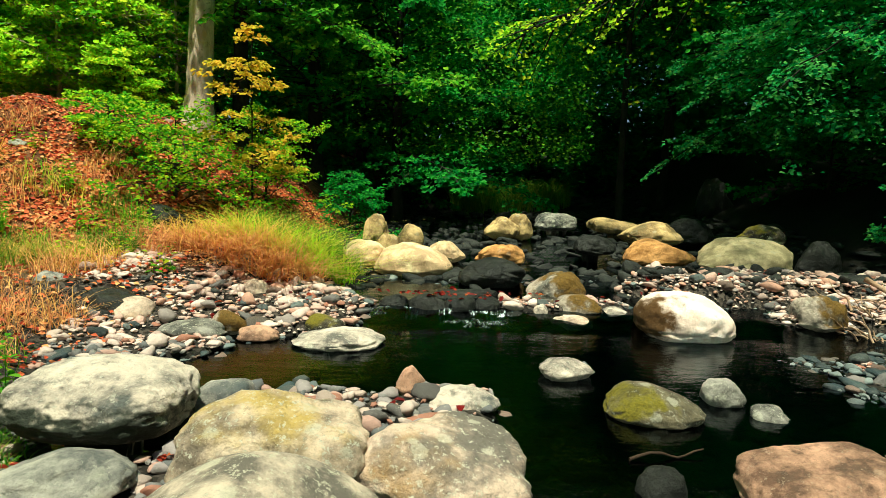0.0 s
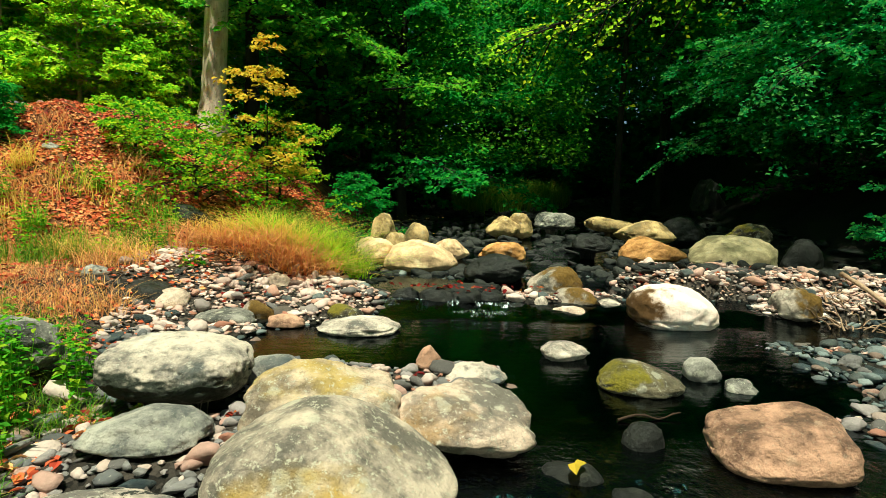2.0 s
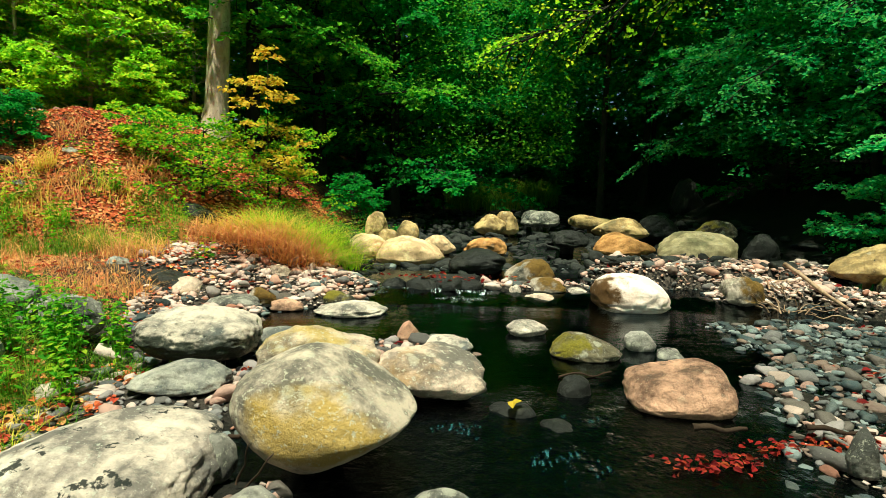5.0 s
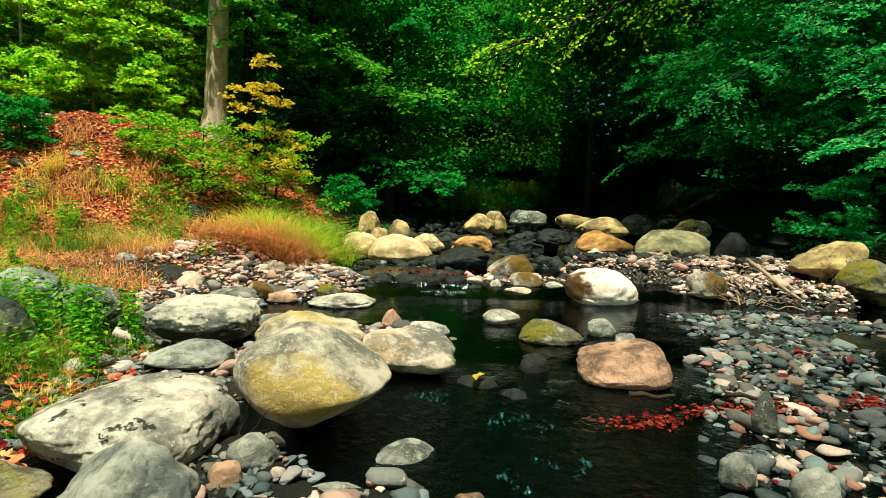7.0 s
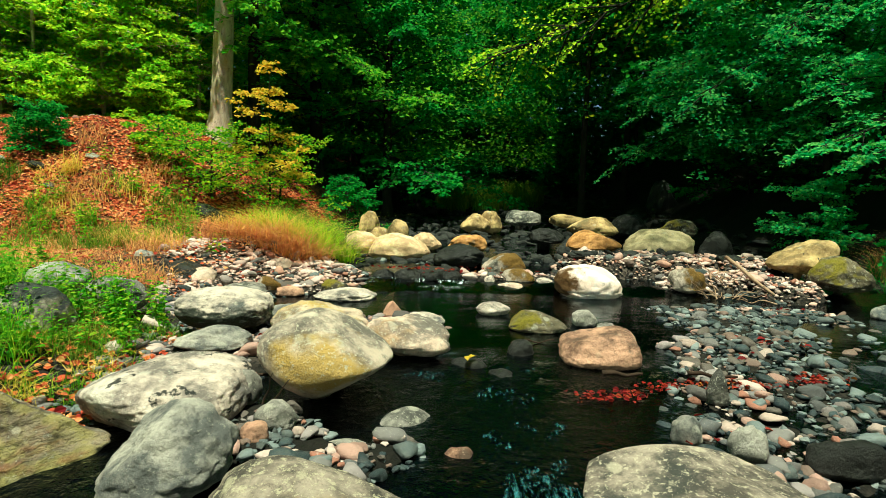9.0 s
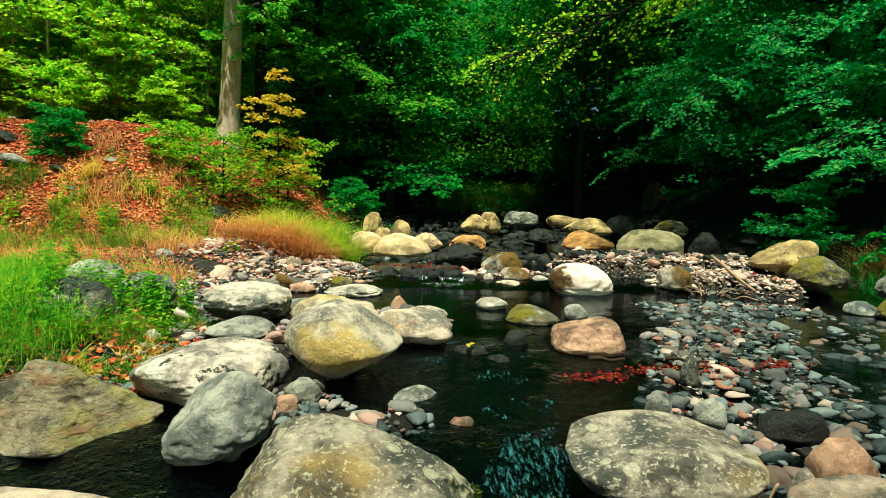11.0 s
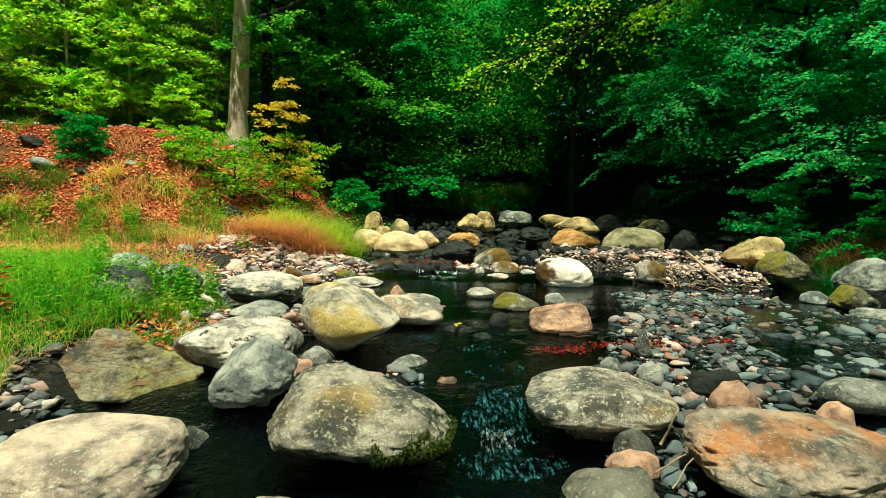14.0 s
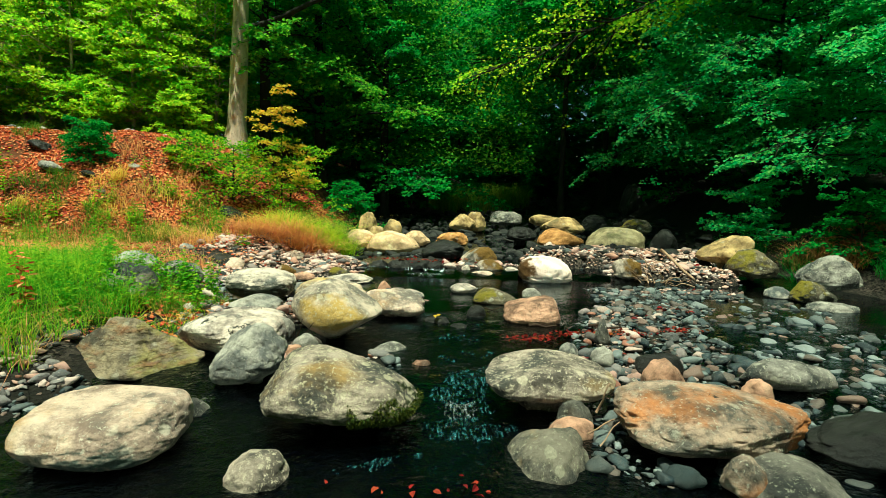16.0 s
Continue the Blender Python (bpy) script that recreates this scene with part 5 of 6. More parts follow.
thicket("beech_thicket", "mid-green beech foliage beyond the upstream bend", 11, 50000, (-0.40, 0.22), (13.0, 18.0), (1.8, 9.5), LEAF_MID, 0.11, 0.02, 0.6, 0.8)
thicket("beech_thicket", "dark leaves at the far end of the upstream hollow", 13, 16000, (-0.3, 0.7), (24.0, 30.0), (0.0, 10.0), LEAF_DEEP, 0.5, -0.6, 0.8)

v, f = far_wood()
tagged(new("far_woods", mesh_of("far_woods", v, f, LEAF_DEEP, False)), "dense dark green beech woods in the distance", "woods", kind="stuff")

# ---- undergrowth ----
tree("beech_sapling", "bushy bright green beech sapling on the bank", -4.0, 8.05, 1.25, 0.03, 0.1, 1.15, LEAF_SUN, 30, 0.06, 61, full=True, lift=0.45, droop=0.25, bark=BARK_DARK, gap=0.62)
tree("beech_sapling", "leafy green beech sapling beside the yellow one", -3.1, 9.4, 1.5, 0.025, 0.15, 1.2, LEAF_SUN, 26, 0.06, 62, full=True, lift=0.45, droop=0.25, gap=0.65)
tree("beech_sapling", "low green beech sapling on the slope", -5.1, 8.3, 0.7, 0.025, 0.1, 0.85, LEAF_SUN, 20, 0.07, 63, full=True, lift=0.35, droop=0.25, gap=0.65)
tree("beech_sapling", "slim sapling with golden autumn leaves", -3.2, 9.0, 2.7, 0.02, 0.6, 1.15, LEAF_GOLD, 15, 0.085, 64, full=True, lift=0.30, droop=0.15, bushy=0.8, gap=0.5, loose=0.2, toward=0.0, fan=2.4)
tree("shrub", "dark green shrub among the fallen leaves", -6.8, 7.5, 0.8, 0.02, 0.1, 0.5, LEAF_DEEP, 22, 0.055, 65, full=True)
tree("shrub", "lime-green shrub along the bank's top", -6.4, 10.9, 1.5, 0.02, 0.1, 1.1, LEAF_LIME, 24, 0.08, 66, full=True)
tree("shrub", "green shrub along the bank's top", -8.6, 10.6, 1.4, 0.02, 0.1, 1.1, LEAF_LIME, 24, 0.08, 67, full=True)
tree("shrub", "bright shrub at the edge of the wood", -12.0, 10.9, 2.2, 0.02, 0.1, 1.5, LEAF_LIME, 28, 0.09, 68)
tree("shrub", "dark shrub on the shaded bank", 7.6, 8.0, 1.3, 0.02, 0.1, 0.9, LEAF_TEAL, 22, 0.08, 69)
tree("shrub", "dark shrub on the shaded bank", 8.2, 5.6, 1.2, 0.02, 0.1, 0.9, LEAF_DEEP, 22, 0.08, 70)
for i, (x, y) in enumerate(((12.5, 15.0), (8.6, 12.2))):
    tree("shrub", "dark leafy shrub under the shaded wood", x, y, 2.3, 0.03, 0.1, 1.7, LEAF_DEEP, 20, 0.13, 72 + i)
tree("shrub", "green shrub at the upstream shore", -2.0, 11.5, 1.3, 0.02, 0.1, 0.9, LEAF_DEEP, 20, 0.08, 71)

for i, (x, y, n, r, lo, hi, bend, lx, ly) in enumerate(((-2.95, 6.62, 330, 0.26, 0.2, 0.5, 1.2, -0.4, -0.3), (-2.62, 6.42, 380, 0.26, 0.2, 0.45, 1.4, 0.1, -0.6), (-2.3, 6.5, 420, 0.28, 0.25, 0.55, 1.3, -0.3, -0.5), (-1.98, 6.42, 360, 0.24, 0.2, 0.45, 1.4, 0.5, -0.4),
                                                        (-1.72, 6.6, 300, 0.22, 0.2, 0.45, 1.2, 0.4, -0.2), (-2.15, 6.75, 420, 0.3, 0.3, 0.6, 1.1, -0.1, -0.3), (-3.3, 6.5, 260, 0.3, 0.2, 0.5, 1.0, 0.2, -0.2))):
    tuft("dry_grass", "arching tuft of dry peach-coloured grass on the shore", x, y, int(0.9 * n), r * 1.3, 0.5 * lo, hi * 1.2, 0.016, bend * 0.9, GRASS_DRY, 80 + i, lean=(lx, ly))
for i, (x, y, n, r, lo, hi) in enumerate(((-2.75, 7.0, 380, 0.3, 0.4, 0.85), (-2.35, 7.1, 420, 0.3, 0.45, 0.95), (-2.0, 7.05, 360, 0.26, 0.4, 0.85), (-3.2, 7.0, 300, 0.3, 0.3, 0.7))):
    tuft("dry_grass", "upright yellowing straw grass on the shore", x, y, int(0.9 * n), r * 1.3, 0.5 * lo, hi * 1.05, 0.013, 1.2, STRAW, 120 + i, lean=(0.15 * (i - 1), -0.1))
for i, (x, y, n, r, lo, hi) in enumerate(((-1.75, 7.1, 420, 0.26, 0.4, 0.85), (-1.5, 6.95, 380, 0.22, 0.35, 0.75), (-1.3, 6.85, 260, 0.18, 0.25, 0.6), (-1.9, 7.35, 420, 0.3, 0.5, 0.95), (-2.7, 7.4, 300, 0.3, 0.4, 0.9))):
    tuft("grass_clump", "fresh green grass beside the dry tufts", x, y, int(0.7 * n), r * 1.1, 0.5 * lo, hi, 0.012, 1.0, LEAF_LIME, 130 + i, lean=(0.1, -0.2))
for i, (x, y, n, r, lo, hi) in enumerate(((-1.9, 7.7, 900, 0.5, 0.3, 0.75), (-1.35, 7.35, 400, 0.28, 0.2, 0.5), (-2.6, 8.0, 500, 0.4, 0.3, 0.8), (-3.9, 6.3, 350, 0.4, 0.15, 0.45), (-4.6, 5.5, 450, 0.5, 0.15, 0.4), (-5.6, 5.2, 500, 0.7, 0.15, 0.4))):
    tuft("grass_clump", "clump of green grass on the shore", x, y, n, r, lo, hi, 0.010, 0.7, GRASS, 90 + i)
for i, (x, y) in enumerate(((0.9, 19.0), (1.6, 19.4), (2.3, 19.0), (3.1, 19.4), (3.9, 19.8))):
    tuft("grass_clump", "tall soft grass at the far bend", x, y, 700, 0.7, 0.5, 1.15, 0.02, 0.5, GRASS, 100 + i)
for i, (x, y, n, r, lo, hi) in enumerate(((-3.2, 1.5, 900, 0.55, 0.2, 0.5), (-2.7, 1.1, 450, 0.35, 0.15, 0.4), (-3.7, 2.0, 800, 0.6, 0.2, 0.5), (-3.6, 1.0, 700, 0.5, 0.2, 0.5), (-2.9, 0.55, 500, 0.4, 0.15, 0.4), (-3.3, 0.2, 600, 0.5, 0.15, 0.45), (-2.8, -0.05, 260, 0.3, 0.15, 0.4), (-3.6, -0.4, 500, 0.5, 0.2, 0.45), (-4.4, 1.2, 800, 0.7, 0.2, 0.5), (-4.3, 2.6, 700, 0.7, 0.15, 0.4))):
    tuft("grass_clump", "lush green grass on the near shore", x, y, n, r, lo, hi, 0.007, 0.9, FERN, 110 + i)

# ---- leaf litter ----
def litter(name, label, x, y, size, material, seed, lift=0.01, flat=0.35, full=True):
    rg = np.random.default_rng(seed)
    n = len(x)
    e = 0.05
    z = land(x, y)
    nor = unit(np.stack([-(land(x + e, y) - z) / e, -(land(x, y + e) - z) / e, np.ones(n)], 1))
    P = np.stack([x, y, np.maximum(z, level(x, y)) + lift + rg.uniform(0, 0.02, n)], 1)
    a = rg.uniform(0, 6.3, n)
    D = np.stack([np.cos(a), np.sin(a), rg.normal(0, 0.2, n)], 1)
    D = D - nor * (D * nor).sum(1, keepdims=True) * 0.8
    s = size * rg.uniform(0.6, 1.25, n)
    v, f = leaf_arrays(P, D, nor + rg.normal(0, flat, (n, 3)), s, s * 0.68, full)
    return tagged(new(name, mesh_of(name, v, f, material, False)), label, "leaves", kind="stuff")


rl = np.random.default_rng(31)
lx, ly = rl.uniform(-12, -2.3, 76000), rl.uniform(4.6, 12.5, 76000)
ld, ls = to_line(lx, ly, LEFT_FOOT)
k = (ls > 0) & (ld < 4.5) & (wavy(lx, ly, 1.4, 5.0) + rl.uniform(-0.5, 0.9, len(lx)) > -0.25)
litter("leaf_litter", "red-brown fallen beech leaves covering the bank", lx[k], ly[k], 0.07, LEAF_DEAD, 32, 0.012, 0.6, False)
lx, ly = rl.uniform(-4.5, 6, 2600), rl.uniform(-1.8, 8, 2600)
h = land(lx, ly) - level(lx, ly)
k = (h > -0.02) & free(lx, ly, 1.0) & (wavy(lx, ly, 1.2, 9.0) > 0.33)
litter("fallen_leaves", "scattered red and yellow fallen leaves on the gravel", lx[k], ly[k], 0.07, LEAF_DROP, 33, 0.035)
ox, oy = rl.uniform(-12, -3.9, 9000), rl.uniform(-8, 4.4, 9000)
k = wavy(ox, oy, 1.1, 2.0) > -0.35
litter("leaf_litter", "brown fallen leaves on the flat wooded shore", ox[k], oy[k], 0.08, LEAF_DEAD, 37, 0.012, 0.5, False)
for i in range(22):
    tuft("grass_clump", "loose green grass on the wooded shore", rl.uniform(-8.5, -4.4), rl.uniform(-4.5, 3.0), 260, 0.5, 0.12, 0.4, 0.010, 0.9, FERN if i % 2 else GRASS, 760 + i)
sx2, sy2 = rl.uniform(-7, -2.6, 1500), rl.uniform(3.2, 6.2, 1500)
litter("fallen_leaves", "dry brown leaves among the shore grass", sx2, sy2, 0.06, LEAF_DEAD, 36, 0.02, 0.5, False)
clots = ((1.42, 1.38, 0.10, 55), (1.66, 1.44, 0.07, 30), (1.95, 1.58, 0.12, 45), (2.25, 1.64, 0.10, 40), (2.6, 1.66, 0.14, 60), (2.95, 1.74, 0.12, 50), (3.3, 1.80, 0.12, 40), (-1.0, 2.3, 0.10, 14), (0.55, -1.35, 0.22, 14))
cx = np.concatenate([rl.normal(x, r, n) for x, y, r, n in clots])
cy = np.concatenate([rl.normal(y, 0.03 + 0.12 * r, n) for x, y, r, n in clots])
litter("fallen_leaves", "drift of wet red leaves caught at the gravel's edge", cx, cy, 0.046, LEAF_DROP, 34, 0.015, 0.8)
boulder("dark wet stone breaking the current", 0.55, 1.98, -0.22, -0.045, 0.34, 0.26, DARK, seed=410, sub=4, facets=5)
boulder("dark wet stone breaking the current", 0.80, 1.80, -0.24, -0.075, 0.28, 0.22, DARK, seed=411, sub=4, facets=5)
litter("fallen_leaves", "yellow leaf stuck to a wet stone", np.array([0.55, 0.60]), np.array([1.93, 1.95]), 0.085, LEAF_GOLD, 38, 0.075, 0.2)
fx = np.concatenate([rl.normal(0.35, 0.35, 30), rl.normal(-0.1, 0.3, 26)])
fy = np.concatenate([rl.normal(6.15, 0.08, 30), rl.normal(6.3, 0.1, 26)])
litter("fallen_leaves", "red leaves lodged on the rocks of the little fall", fx, fy - 0.25, 0.07, LEAF_DROP, 35, 0.12, 0.6)

# small rocks on the bank and along its top
for i in range(34):
    x = -11.5 + 0.19 * i + rl.uniform(-0.1, 0.1)
    y = float(np.interp(x, (-12, -9, -6.2, -5.2), (8.6, 8.7, 9.8, 10.6))) + rl.uniform(-0.25, 0.25)
    s = rl.uniform(0.05, 0.13)
    ob = new("stone", KINDS[i % 14])
    ob.matrix_world = pose(x, y, land1(x, y) + 0.2 * s, rl.uniform(-15, 15), rl.uniform(-15, 15), rl.uniform(0, 360)) @ Matrix.Diagonal((s, s, s, 1))
    tagged(ob, "rough stone half sunk in the top of the bank", "stone", "stones along the bank's top")
for i, (x, y, s) in enumerate(((-7.9, 7.6, 0.3), (-7.2, 6.9, 0.28), (-6.5, 7.0, 0.2), (-5.8, 7.4, 0.16), (-8.6, 7.0, 0.2), (-6.0, 6.6, 0.13), (-3.75, 7.35, 0.36), (-2.4, 8.6, 0.3))):
    boulder("grey rock half buried in leaf litter on the bank", x, y, land1(x, y) - 0.02, land1(x, y) + s * 0.6, s * 1.6, s * 1.3, GREY if i % 2 else DARK, seed=300 + i, sub=4, facets=6, rough=0.12, tip=18)

# ---- moss fringe on the speckled boulder ----
rg = np.random.default_rng(51)
skin = [(v.co.copy(), v.normal.copy()) for v in mossrock.data.vertices]
skin = [(c, n) for c, n in skin if c.x > 0.10 and c.y < 0.12 and c.z > -0.17 and c.z < 0.02 - 0.10 * (0.55 - c.x) + 0.05 * math.sin(23 * c.x) and n.y < 0.3]
pick = rg.choice(len(skin), min(5200, 3 * len(skin)))
P = np.array([tuple(skin[a][0]) for a in pick]) + rg.normal(0, 0.004, (len(pick), 3))
N = np.array([tuple(skin[a][1]) for a in pick])
v, f = leaf_arrays(P, N * 0.8 + rg.normal(0, 0.5, N.shape) - [0, 0, 0.7], N + rg.normal(0, 0.6, N.shape), rg.uniform(0.012, 0.034, len(P)), rg.uniform(0.005, 0.012, len(P)))
part("moss_fringe", mesh_of("moss_fringe", v, f, MOSS_HAIR, False), mossrock, "dark green hanging moss")


# ---- driftwood ----
WET_WOOD = bark_mat("wet brown wood", (0.02, 0.012, 0.008), (0.06, 0.035, 0.022), (0.03, 0.016, 0.01))

def stick(name, label, a, b, r0, r1, seed, sag=0.05, group="driftwood heap", wood=DRIFT):
    rg = np.random.default_rng(seed)
    a, b = np.array(a, float), np.array(b, float)
    q = np.linspace(0, 1, 9)
    d = np.linalg.norm(b - a)
    path = a + (b - a) * q[:, None] + np.stack([np.sin(5 * q + seed), np.cos(4 * q + seed), np.sin(7 * q)], 1) * sag * d * (q * (1 - q) * 4)[:, None] * 0.5
    v, f = tube(path, np.interp(q, (0, 1), (r0, r1)) * (1 + 0.12 * np.sin(q * 23 + seed)), 8)
    ends = np.array([[0, 1, 2, 3], [0, 3, 4, 7], [4, 5, 6, 7]])
    f = np.concatenate([f, ends, ends + 64])
    return tagged(new(name, mesh_of(name, v, f, wood)), label, "stick" if r0 < 0.03 else "log", group)


stick("drift_log", "bleached driftwood log propped on the gravel bar", (4.75, 6.0, 0.44), (4.98, 5.1, 0.02), 0.03, 0.022, 1, 0.02)
rs = np.random.default_rng(9)
for i in range(26):
    x, y = 4.5 + rs.normal(0, 0.25), 5.35 + rs.normal(0, 0.2)
    a, d = rs.uniform(0, 6.3), rs.uniform(0.2, 0.55)
    z = land1(x, y)
    stick("drift_twig", "thin bleached twig tangled in the driftwood heap", (x, y, max(z, -0.08) + 0.01), (x + d * math.cos(a), y + d * math.sin(a) * 0.6, max(z, -0.08) + rs.uniform(0.03, 0.32)), rs.uniform(0.006, 0.013), 0.003, 10 + i, 0.16)
for i, (a, b, r) in enumerate((((0.98, 2.62, -0.09), (1.4, 2.72, -0.07), 0.009), ((1.62, -0.55, -0.1), (1.68, -0.60, 0.12), 0.009), ((1.50, -0.78, -0.15), (1.95, -0.6, 0.02), 0.006), ((1.55, -0.88, -0.18), (1.85, -0.7, 0.05), 0.005),
                               ((-0.95, 1.35, -0.02), (-0.55, 1.2, 0.0), 0.012), ((-1.0, 1.55, 0.05), (-0.6, 1.5, 0.04), 0.014), ((-0.8, 1.05, -0.1), (-0.72, 1.0, 0.12), 0.006), ((-0.75, 1.0, -0.1), (-0.6, 0.95, 0.1), 0.006),
                               ((1.55, 1.72, -0.06), (1.85, 1.70, -0.05), 0.022), ((2.2, 1.72, -0.04), (2.55, 1.66, -0.04), 0.018))):
    stick("drift_twig", "broken twig caught between wet stones", a, b, r, r * 0.5, 50 + i, 0.1, "twigs among the stones", DRIFT if i in (1, 2, 3) else WET_WOOD)

# upright mossy stump far upstream
boulder("upright mossy tree stump beside the upstream bed", 7.45, 15.0, 0.7, 2.0, 0.95, 0.8, DARK, (0.7, 0.9, 1, 0.8, 0.5), seed=400, name="tree_stump", p=3.2, rough=0.14, facets=5)["category"] = "stump"

# ---- near shore plants ----
def herb(label, x, y, n, h, leaf, material, seed, name="herb", r=0.12):
    """Upright stems with broad leaves in pairs."""
    rg = np.random.default_rng(seed)
    z = land1(x, y)
    root = tagged(new(name), label, name.replace("_", " "), "plants on the near shore")
    root.location = (x, y, z)
    leaves = []
    for i in range(n):
        a, q = rg.uniform(0, 6.3), rg.uniform(0, r)
        base = np.array([q * math.cos(a), q * math.sin(a), -0.03])
        H = h * rg.uniform(0.55, 1.1)
        tipv = np.array([rg.normal(0, 0.14), rg.normal(0, 0.14), 1.0])
        s = np.linspace(0, 1, 6)
        path = base + tipv * (H * s)[:, None]
        v, f = tube(path, 0.004 * (1.1 - s), 4)
        part("stem", mesh_of("stem", v, f, material), root)
        m = max(3, int(H / 0.055))
        t = np.repeat(np.linspace(0.2, 1.0, m), 2)
        P = base + tipv * (H * t)[:, None]
        b = rg.uniform(0, 6.3, len(t))
        D = np.stack([np.cos(b), np.sin(b), rg.uniform(-0.5, 0.25, len(t))], 1)
        sz = leaf * rg.uniform(0.6, 1.2, len(t)) * (1.15 - 0.6 * t)
        leaves.append(leaf_arrays(P + D * 0.01, D, UP + rg.normal(0, 0.3, (len(t), 3)), sz, sz * 0.6, True))
    v, f = join(leaves)
    part("foliage", mesh_of("foliage", v, f, material, False), root)
    return root


for i, (x, y, n, h) in enumerate(((-2.35, 2.15, 9, 0.6), (-2.2, 1.95, 8, 0.45), (-2.55, 2.0, 9, 0.5), (-2.15, 2.45, 7, 0.55), (-2.8, 1.4, 10, 0.45), (-2.5, 1.35, 9, 0.35), (-2.3, 1.6, 8, 0.3), (-3.0, 1.75, 9, 0.5), (-3.4, 1.3, 9, 0.5), (-3.1, 2.6, 8, 0.45), (-3.9, 3.2, 8, 0.45), (-4.3, 4.0, 8, 0.4), (-2.7, 2.35, 9, 0.5), (-2.45, 2.4, 9, 0.5), (-2.95, 2.2, 9, 0.45), (-2.05, 1.75, 8, 0.3), (-2.75, 1.75, 9, 0.4), (-3.3, 2.3, 9, 0.45), (-2.4, 2.85, 7, 0.4), (-2.9, 0.95, 9, 0.4))):
    herb("bright green leafy nettle-like herb on the near shore", x, y, n, h, 0.075, FERN, 500 + i)
for i, (x, y, n, h) in enumerate(((-5.0, 5.9, 9, 0.5), (-4.3, 6.5, 9, 0.5), (-3.5, 6.0, 6, 0.4), (-5.8, 6.3, 9, 0.45), (-6.4, 5.8, 9, 0.4), (-2.95, 5.6, 5, 0.3), (-4.9, 7.0, 8, 0.5), (-7.6, 6.2, 8, 0.45), (-5.6, 7.4, 7, 0.4), (-6.6, 7.6, 7, 0.4), (-5.0, 8.0, 8, 0.45), (-4.6, 5.5, 7, 0.4), (-3.9, 5.6, 6, 0.35), (-5.4, 5.7, 8, 0.4), (-3.9, 6.9, 8, 0.45), (-3.0, 7.3, 6, 0.5), (-7.0, 5.6, 8, 0.4), (-8.2, 6.9, 6, 0.35))):
    herb("leafy green herb at the foot of the bank", x, y, n, h, 0.08, LEAF_SUN, 530 + i, r=0.22)
for i, (x, y, n, h) in enumerate(((-2.75, 0.75, 12, 0.5), (-3.05, 1.2, 14, 0.55), (-3.4, 0.7, 14, 0.55), (-2.6, 1.15, 12, 0.4), (-3.2, 1.9, 12, 0.5), (-2.95, 0.3, 12, 0.4), (-3.7, 1.4, 14, 0.5), (-2.4, 1.5, 10, 0.35), (-3.5, 2.4, 12, 0.5), (-4.0, 1.9, 12, 0.5))):
    herb("feathery fine-leaved green herb on the near shore", x, y, n, h, 0.05, FERN, 570 + i, name="feathery_herb", r=0.2)
herb("dry brown-leaved sprig on the near shore", -3.02, 0.62, 3, 0.62, 0.11, LEAF_DEAD, 560, name="sprig", r=0.06)
for i, (x, y, n, r, lo, hi) in enumerate(((-2.35, 1.75, 900, 0.35, 0.06, 0.2), (-2.15, 2.25, 700, 0.3, 0.05, 0.18), (-2.8, 2.3, 900, 0.4, 0.08, 0.25), (-3.3, 3.4, 500, 0.5, 0.08, 0.25), (-4.2, 3.6, 500, 0.6, 0.08, 0.25), (-2.0, 1.45, 200, 0.2, 0.05, 0.16))):
    tuft("grass_patch", "short green and yellow grass on the near shore", x, y, n, r, lo, hi, 0.007, 0.8, GRASS, 600 + i)
for i, (x, y, n, r, lo, hi) in enumerate(((-3.5, 4.3, 700, 0.45, 0.05, 0.16), (-4.1, 4.2, 800, 0.55, 0.05, 0.16), (-3.4, 3.6, 600, 0.45, 0.05, 0.2), (-4.7, 3.6, 800, 0.7, 0.05, 0.16), (-5.2, 4.8, 700, 0.6, 0.05, 0.16), (-6.4, 4.5, 800, 0.8, 0.05, 0.16), (-4.6, 4.6, 900, 0.8, 0.05, 0.18), (-5.8, 4.3, 900, 0.9, 0.05, 0.18), (-3.7, 5.4, 350, 0.4, 0.15, 0.45), (-4.4, 5.9, 350, 0.5, 0.15, 0.4), (-3.3, 4.3, 300, 0.35, 0.1, 0.3), (-5.4, 5.4, 500, 0.7, 0.1, 0.35))):
    tuft("dry_grass", "dry straw-coloured grass on the shore", x, y, n, r, lo, hi, 0.007, 0.9, GRASS_DRY, 620 + i)
for i, (x, y, n, r) in enumerate(((-6.1, 7.9, 160, 0.25), (-7.4, 7.9, 200, 0.3), (-5.4, 6.6, 250, 0.35), (-6.9, 6.6, 220, 0.35), (-4.7, 7.6, 200, 0.3), (-8.4, 8.0, 180, 0.3), (-9.3, 7.2, 250, 0.4), (-4.3, 7.1, 200, 0.3))):
    tuft("dry_grass", "yellowing grass tuft on the leafy bank", x, y, n, r, 0.15, 0.45, 0.010, 1.0, GRASS if i % 2 else GRASS_DRY, 660 + i)
for i, (x, y) in enumerate(((7.4, 5.6), (7.7, 6.4), (7.2, 7.4), (8.3, 4.8))):
    tuft("grass_clump", "dark grass hanging over the shaded bank", x, y, 350, 0.35, 0.2, 0.55, 0.01, 0.9, LEAF_DEEP, 650 + i)

for i, (x, y) in enumerate(((-2.72, 0.22), (-2.95, 0.05), (-2.6, 0.0))):
    tuft("dry_grass", "bleached dry stems arching over the near shore", x, y, 22, 0.16, 0.25, 0.5, 0.006, 1.2, GRASS_DRY, 790 + i, lean=(0.3, -0.2))
rt = np.random.default_rng(88)
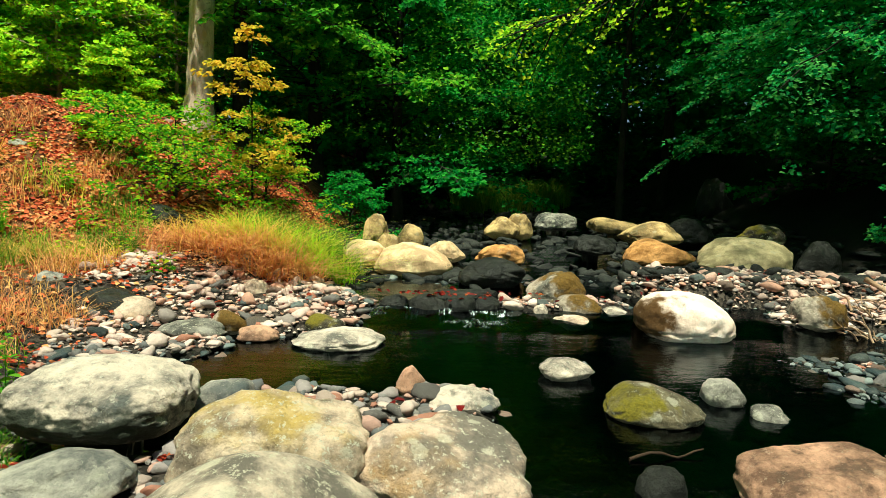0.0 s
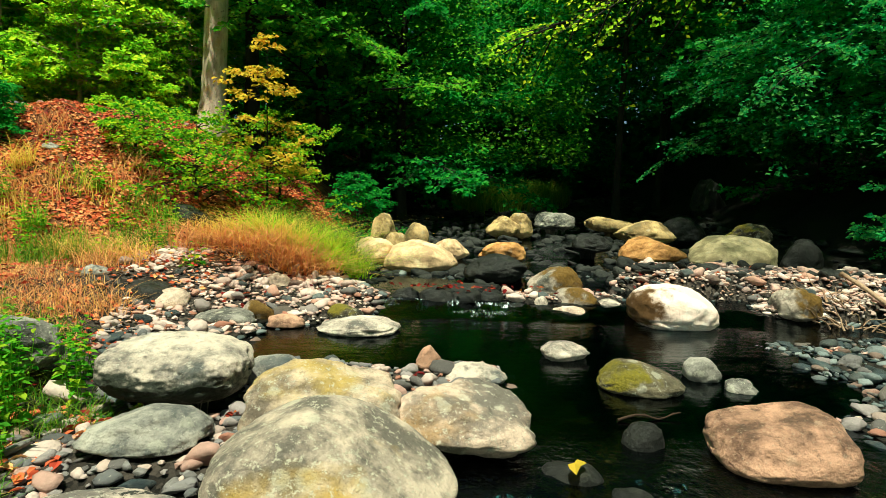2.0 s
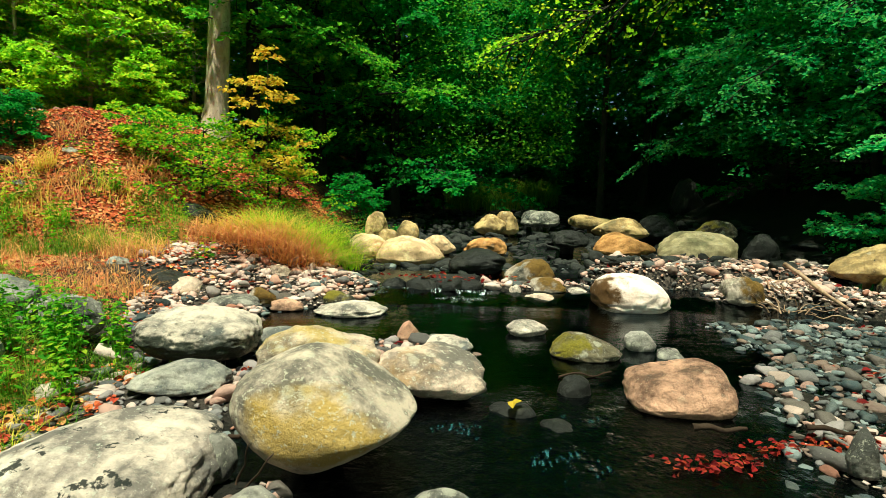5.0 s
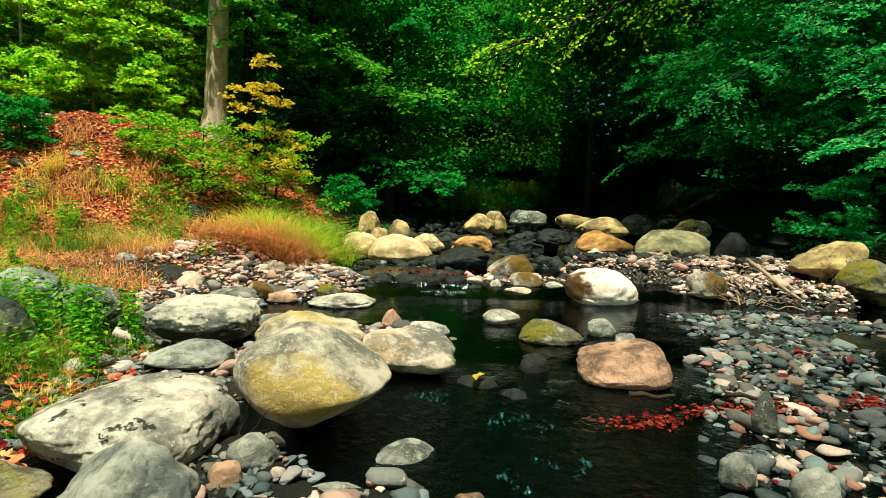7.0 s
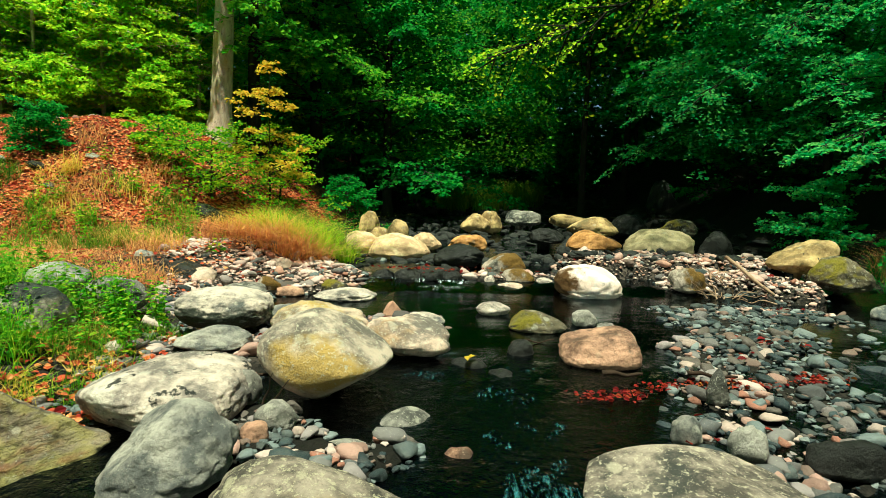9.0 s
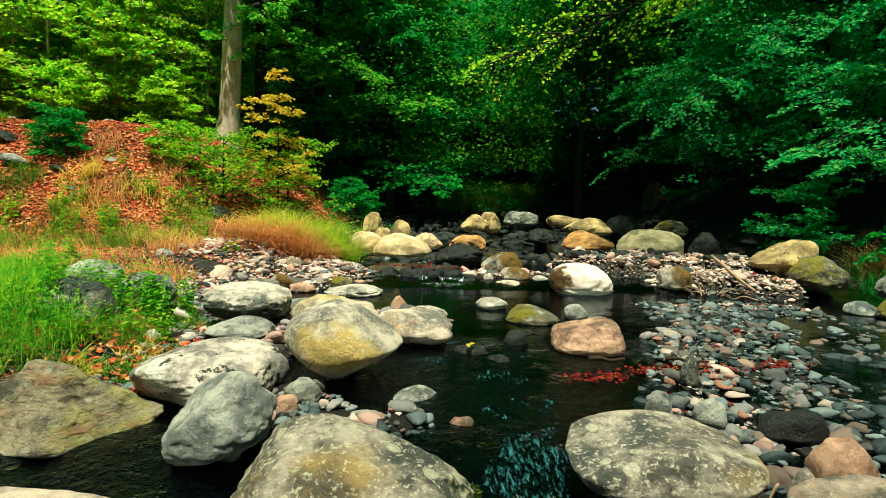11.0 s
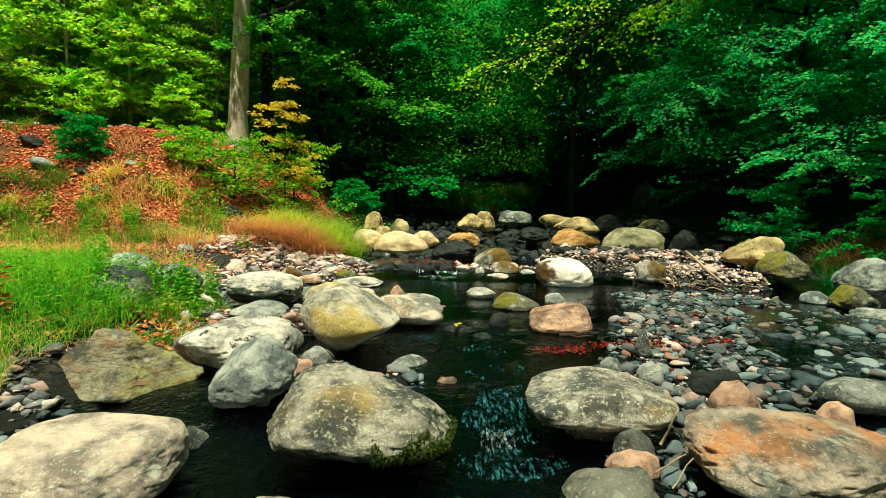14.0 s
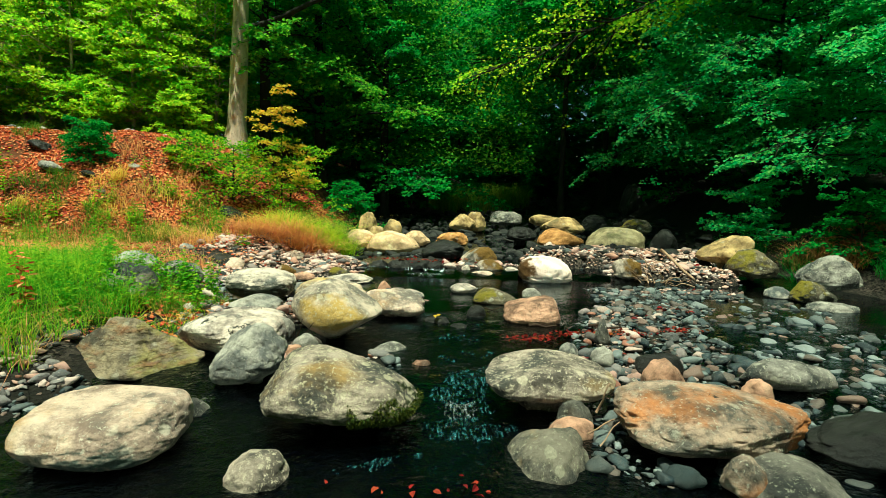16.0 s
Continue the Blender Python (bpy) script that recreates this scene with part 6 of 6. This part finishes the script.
for i in range(16):
    tuft("bank_grass", "short green and yellow grass among shore pebbles", rt.uniform(-2.75, -1.95), rt.uniform(0.75, 1.85), 120, 0.16, 0.04, 0.18, 0.007, 1.0, (FERN, GRASS, STRAW)[i % 3], 740 + i)
qx, qy = rt.uniform(-3.0, -1.75, 620), rt.uniform(0.6, 2.3, 620)
litter("fallen_leaves", "orange and brown fallen leaves on the near shore", qx, qy, 0.06, LEAF_DEAD, 741, 0.015, 0.5)
for i in range(26):
    x = rt.uniform(-7.5, -3.4)
    y = 5.0 + rt.uniform(-0.2, 2.0) + 0.25 * max(0, x + 5)
    tuft("bank_grass", "mixed green and yellowing grass at the foot of the bank", x, y, 110, rt.uniform(0.12, 0.3), 0.08, rt.uniform(0.3, 0.6), 0.010, 1.1, (FERN, STRAW, GRASS, FERN)[i % 4], 700 + i, lean=(rt.uniform(-0.5, 0.5), -0.2))
for i, (x, y) in enumerate(((7.7, 6.3), (8.0, 6.0), (8.4, 6.3), (8.8, 6.1), (8.1, 5.6))):
    tuft("dry_grass", "rusty dry grass on the shaded bank", x, y, 320, 0.32, 0.25, 0.6, 0.013, 1.1, GRASS_DRY, 690 + i)


# ---- white water ----
def cascade_mat(name, tone):
    k = Nodes(name)
    v = k.add("TexCoord").outputs["Object"]
    m = k.add("Mapping")
    m.inputs["Scale"].default_value = (1.0, 0.22, 1.0)
    k.link(v, m.inputs[0])
    n = k.noise(m.outputs[0], 44, 6, 0.72)
    k.done(tone, 0.2, k.bump(n, 1.0, 0.03), 0.5)
    clear = k.add("BsdfTransparent")
    mx = k.add("MixShader")
    k.link(k.step(n, 0.48, 0.76, 0.8), mx.inputs[0])
    k.link(clear.outputs[0], mx.inputs[1])
    k.link(k.bsdf.outputs[0], mx.inputs[2])
    k.link(mx.outputs[0], k.out.inputs["Surface"])
    return k.m


CASCADE = cascade_mat("churning blue water and painted glints", (0.10, 0.36, 0.42))
CASCADE_WHITE = cascade_mat("churning white water", (0.55, 0.66, 0.68))


def cascade(label, x, y, rx, ry, rough, seed, lift=0.03, water=None):
    """A churned patch of the stream's surface, dipping under it all round."""
    n = 44
    u = np.linspace(-1, 1, n)
    U, V = np.meshgrid(u, u)
    X, Y = x + U * rx, y + V * ry
    r2 = U * U + V * V + 0.3 * wavy(U, V, 2.0, seed)
    edge = 1 - smooth(r2, 0.2, 0.9)
    Z = ripple(X, Y) + lift * (1 - 1.9 * r2) + (rough * wavy(X, Y * 0.6, 13.0, seed) + 0.5 * rough * wavy(X, Y, 29.0, seed + 2)) * edge - 0.012
    i = (np.arange(n - 1)[:, None] * n + np.arange(n - 1)[None]).ravel()
    i = i[r2.ravel()[i] < 0.85]
    me = mesh_of("white_water", np.stack([X.ravel(), Y.ravel(), Z.ravel()], 1), np.stack([i, i + 1, i + n + 1, i + n], 1), water or CASCADE)
    return tagged(new("white_water", me), label, "water", kind="stuff")


cascade("white water below the little fall", 0.42, 5.40, 0.46, 0.17, 0.018, 1.0, 0.034, CASCADE_WHITE)
cascade("white water between mossy stones", -0.75, 5.65, 0.34, 0.26, 0.016, 2.0, 0.03, CASCADE_WHITE)
cascade("white water where the stream drops between boulders", 0.76, -0.05, 0.46, 0.66, 0.012, 3.0, 0.028)
cascade("churned foam below the drop", 0.74, -0.62, 0.50, 0.30, 0.014, 8.0, 0.028)
cascade("white core of the drop between boulders", 0.72, -0.34, 0.24, 0.22, 0.016, 9.0, 0.034, CASCADE_WHITE)
# teal flecks painted over the dark water in place of glints
cascade("painted teal glints on the dark stream", 0.75, 1.40, 0.42, 0.26, 0.010, 11.0, 0.012)
cascade("painted teal glints on the dark stream", 0.98, 0.90, 0.36, 0.30, 0.010, 12.0, 0.012)
cascade("painted teal glints on the dark stream", 0.85, 0.42, 0.34, 0.30, 0.010, 13.0, 0.012)
cascade("painted teal glints on the dark stream", 0.30, -1.10, 0.55, 0.30, 0.010, 14.0, 0.012)
cascade("shallow broken riffle", 0.25, 1.72, 0.40, 0.18, 0.012, 4.0, 0.014)
cascade("shallow broken riffle", 0.62, 0.75, 0.35, 0.3, 0.010, 5.0, 0.010)
cascade("shallow broken riffle", 0.35, -1.55, 0.5, 0.14, 0.012, 6.0, 0.014)
cascade("shallow broken riffle", 1.0, 1.9, 0.3, 0.12, 0.010, 7.0, 0.012)


def curtain(label, x0, x1, y, top, foot, seed):
    """A thin uneven sheet of water falling over the ledge."""
    U, V = np.meshgrid(np.linspace(0, 1, 60), np.linspace(0, 1, 12))
    X = x0 + (x1 - x0) * U
    Y = y - 0.16 * V ** 1.5 + 0.025 * wavy(X * 3, U * 0, 3.0, seed)
    Z = top - (top - foot) * V ** 2 + 0.015 * wavy(X * 4, V, 3.0, seed + 1) * (1 - V)
    n = 60
    i = (np.arange(11)[:, None] * n + np.arange(n - 1)[None]).ravel()
    me = mesh_of("waterfall", np.stack([X.ravel(), Y.ravel(), Z.ravel()], 1), np.stack([i, i + 1, i + n + 1, i + n], 1), FALLING)
    return tagged(new("waterfall", me), label, "water", kind="stuff")


def falling_mat():
    k = Nodes("falling white water")
    m = k.add("Mapping")
    m.inputs["Scale"].default_value = (1.0, 0.3, 0.12)
    k.link(k.add("TexCoord").outputs["Object"], m.inputs[0])
    n = k.noise(m.outputs[0], 38, 5, 0.6)
    k.done((0.50, 0.62, 0.65), 0.2, k.bump(n, 0.6, 0.02), 0.5)
    mx = k.add("MixShader")
    k.link(k.step(n, 0.46, 0.66, 0.85), mx.inputs[0])
    k.link(k.add("BsdfTransparent").outputs[0], mx.inputs[1])
    k.link(k.bsdf.outputs[0], mx.inputs[2])
    k.link(mx.outputs[0], k.out.inputs["Surface"])
    return k.m


FALLING = falling_mat()
curtain("little curtain of water falling over the ledge", 0.30, 0.60, 5.70, 0.0, -0.12, 1.0)
curtain("little curtain of water falling over the ledge", -0.02, 0.12, 5.68, 0.02, -0.12, 2.0)
curtain("little curtain of water falling over the ledge", 0.60, 0.76, 5.66, 0.02, -0.12, 3.0)
curtain("trickle of water falling between dark rocks", -0.40, -0.24, 5.80, 0.0, -0.11, 4.0)
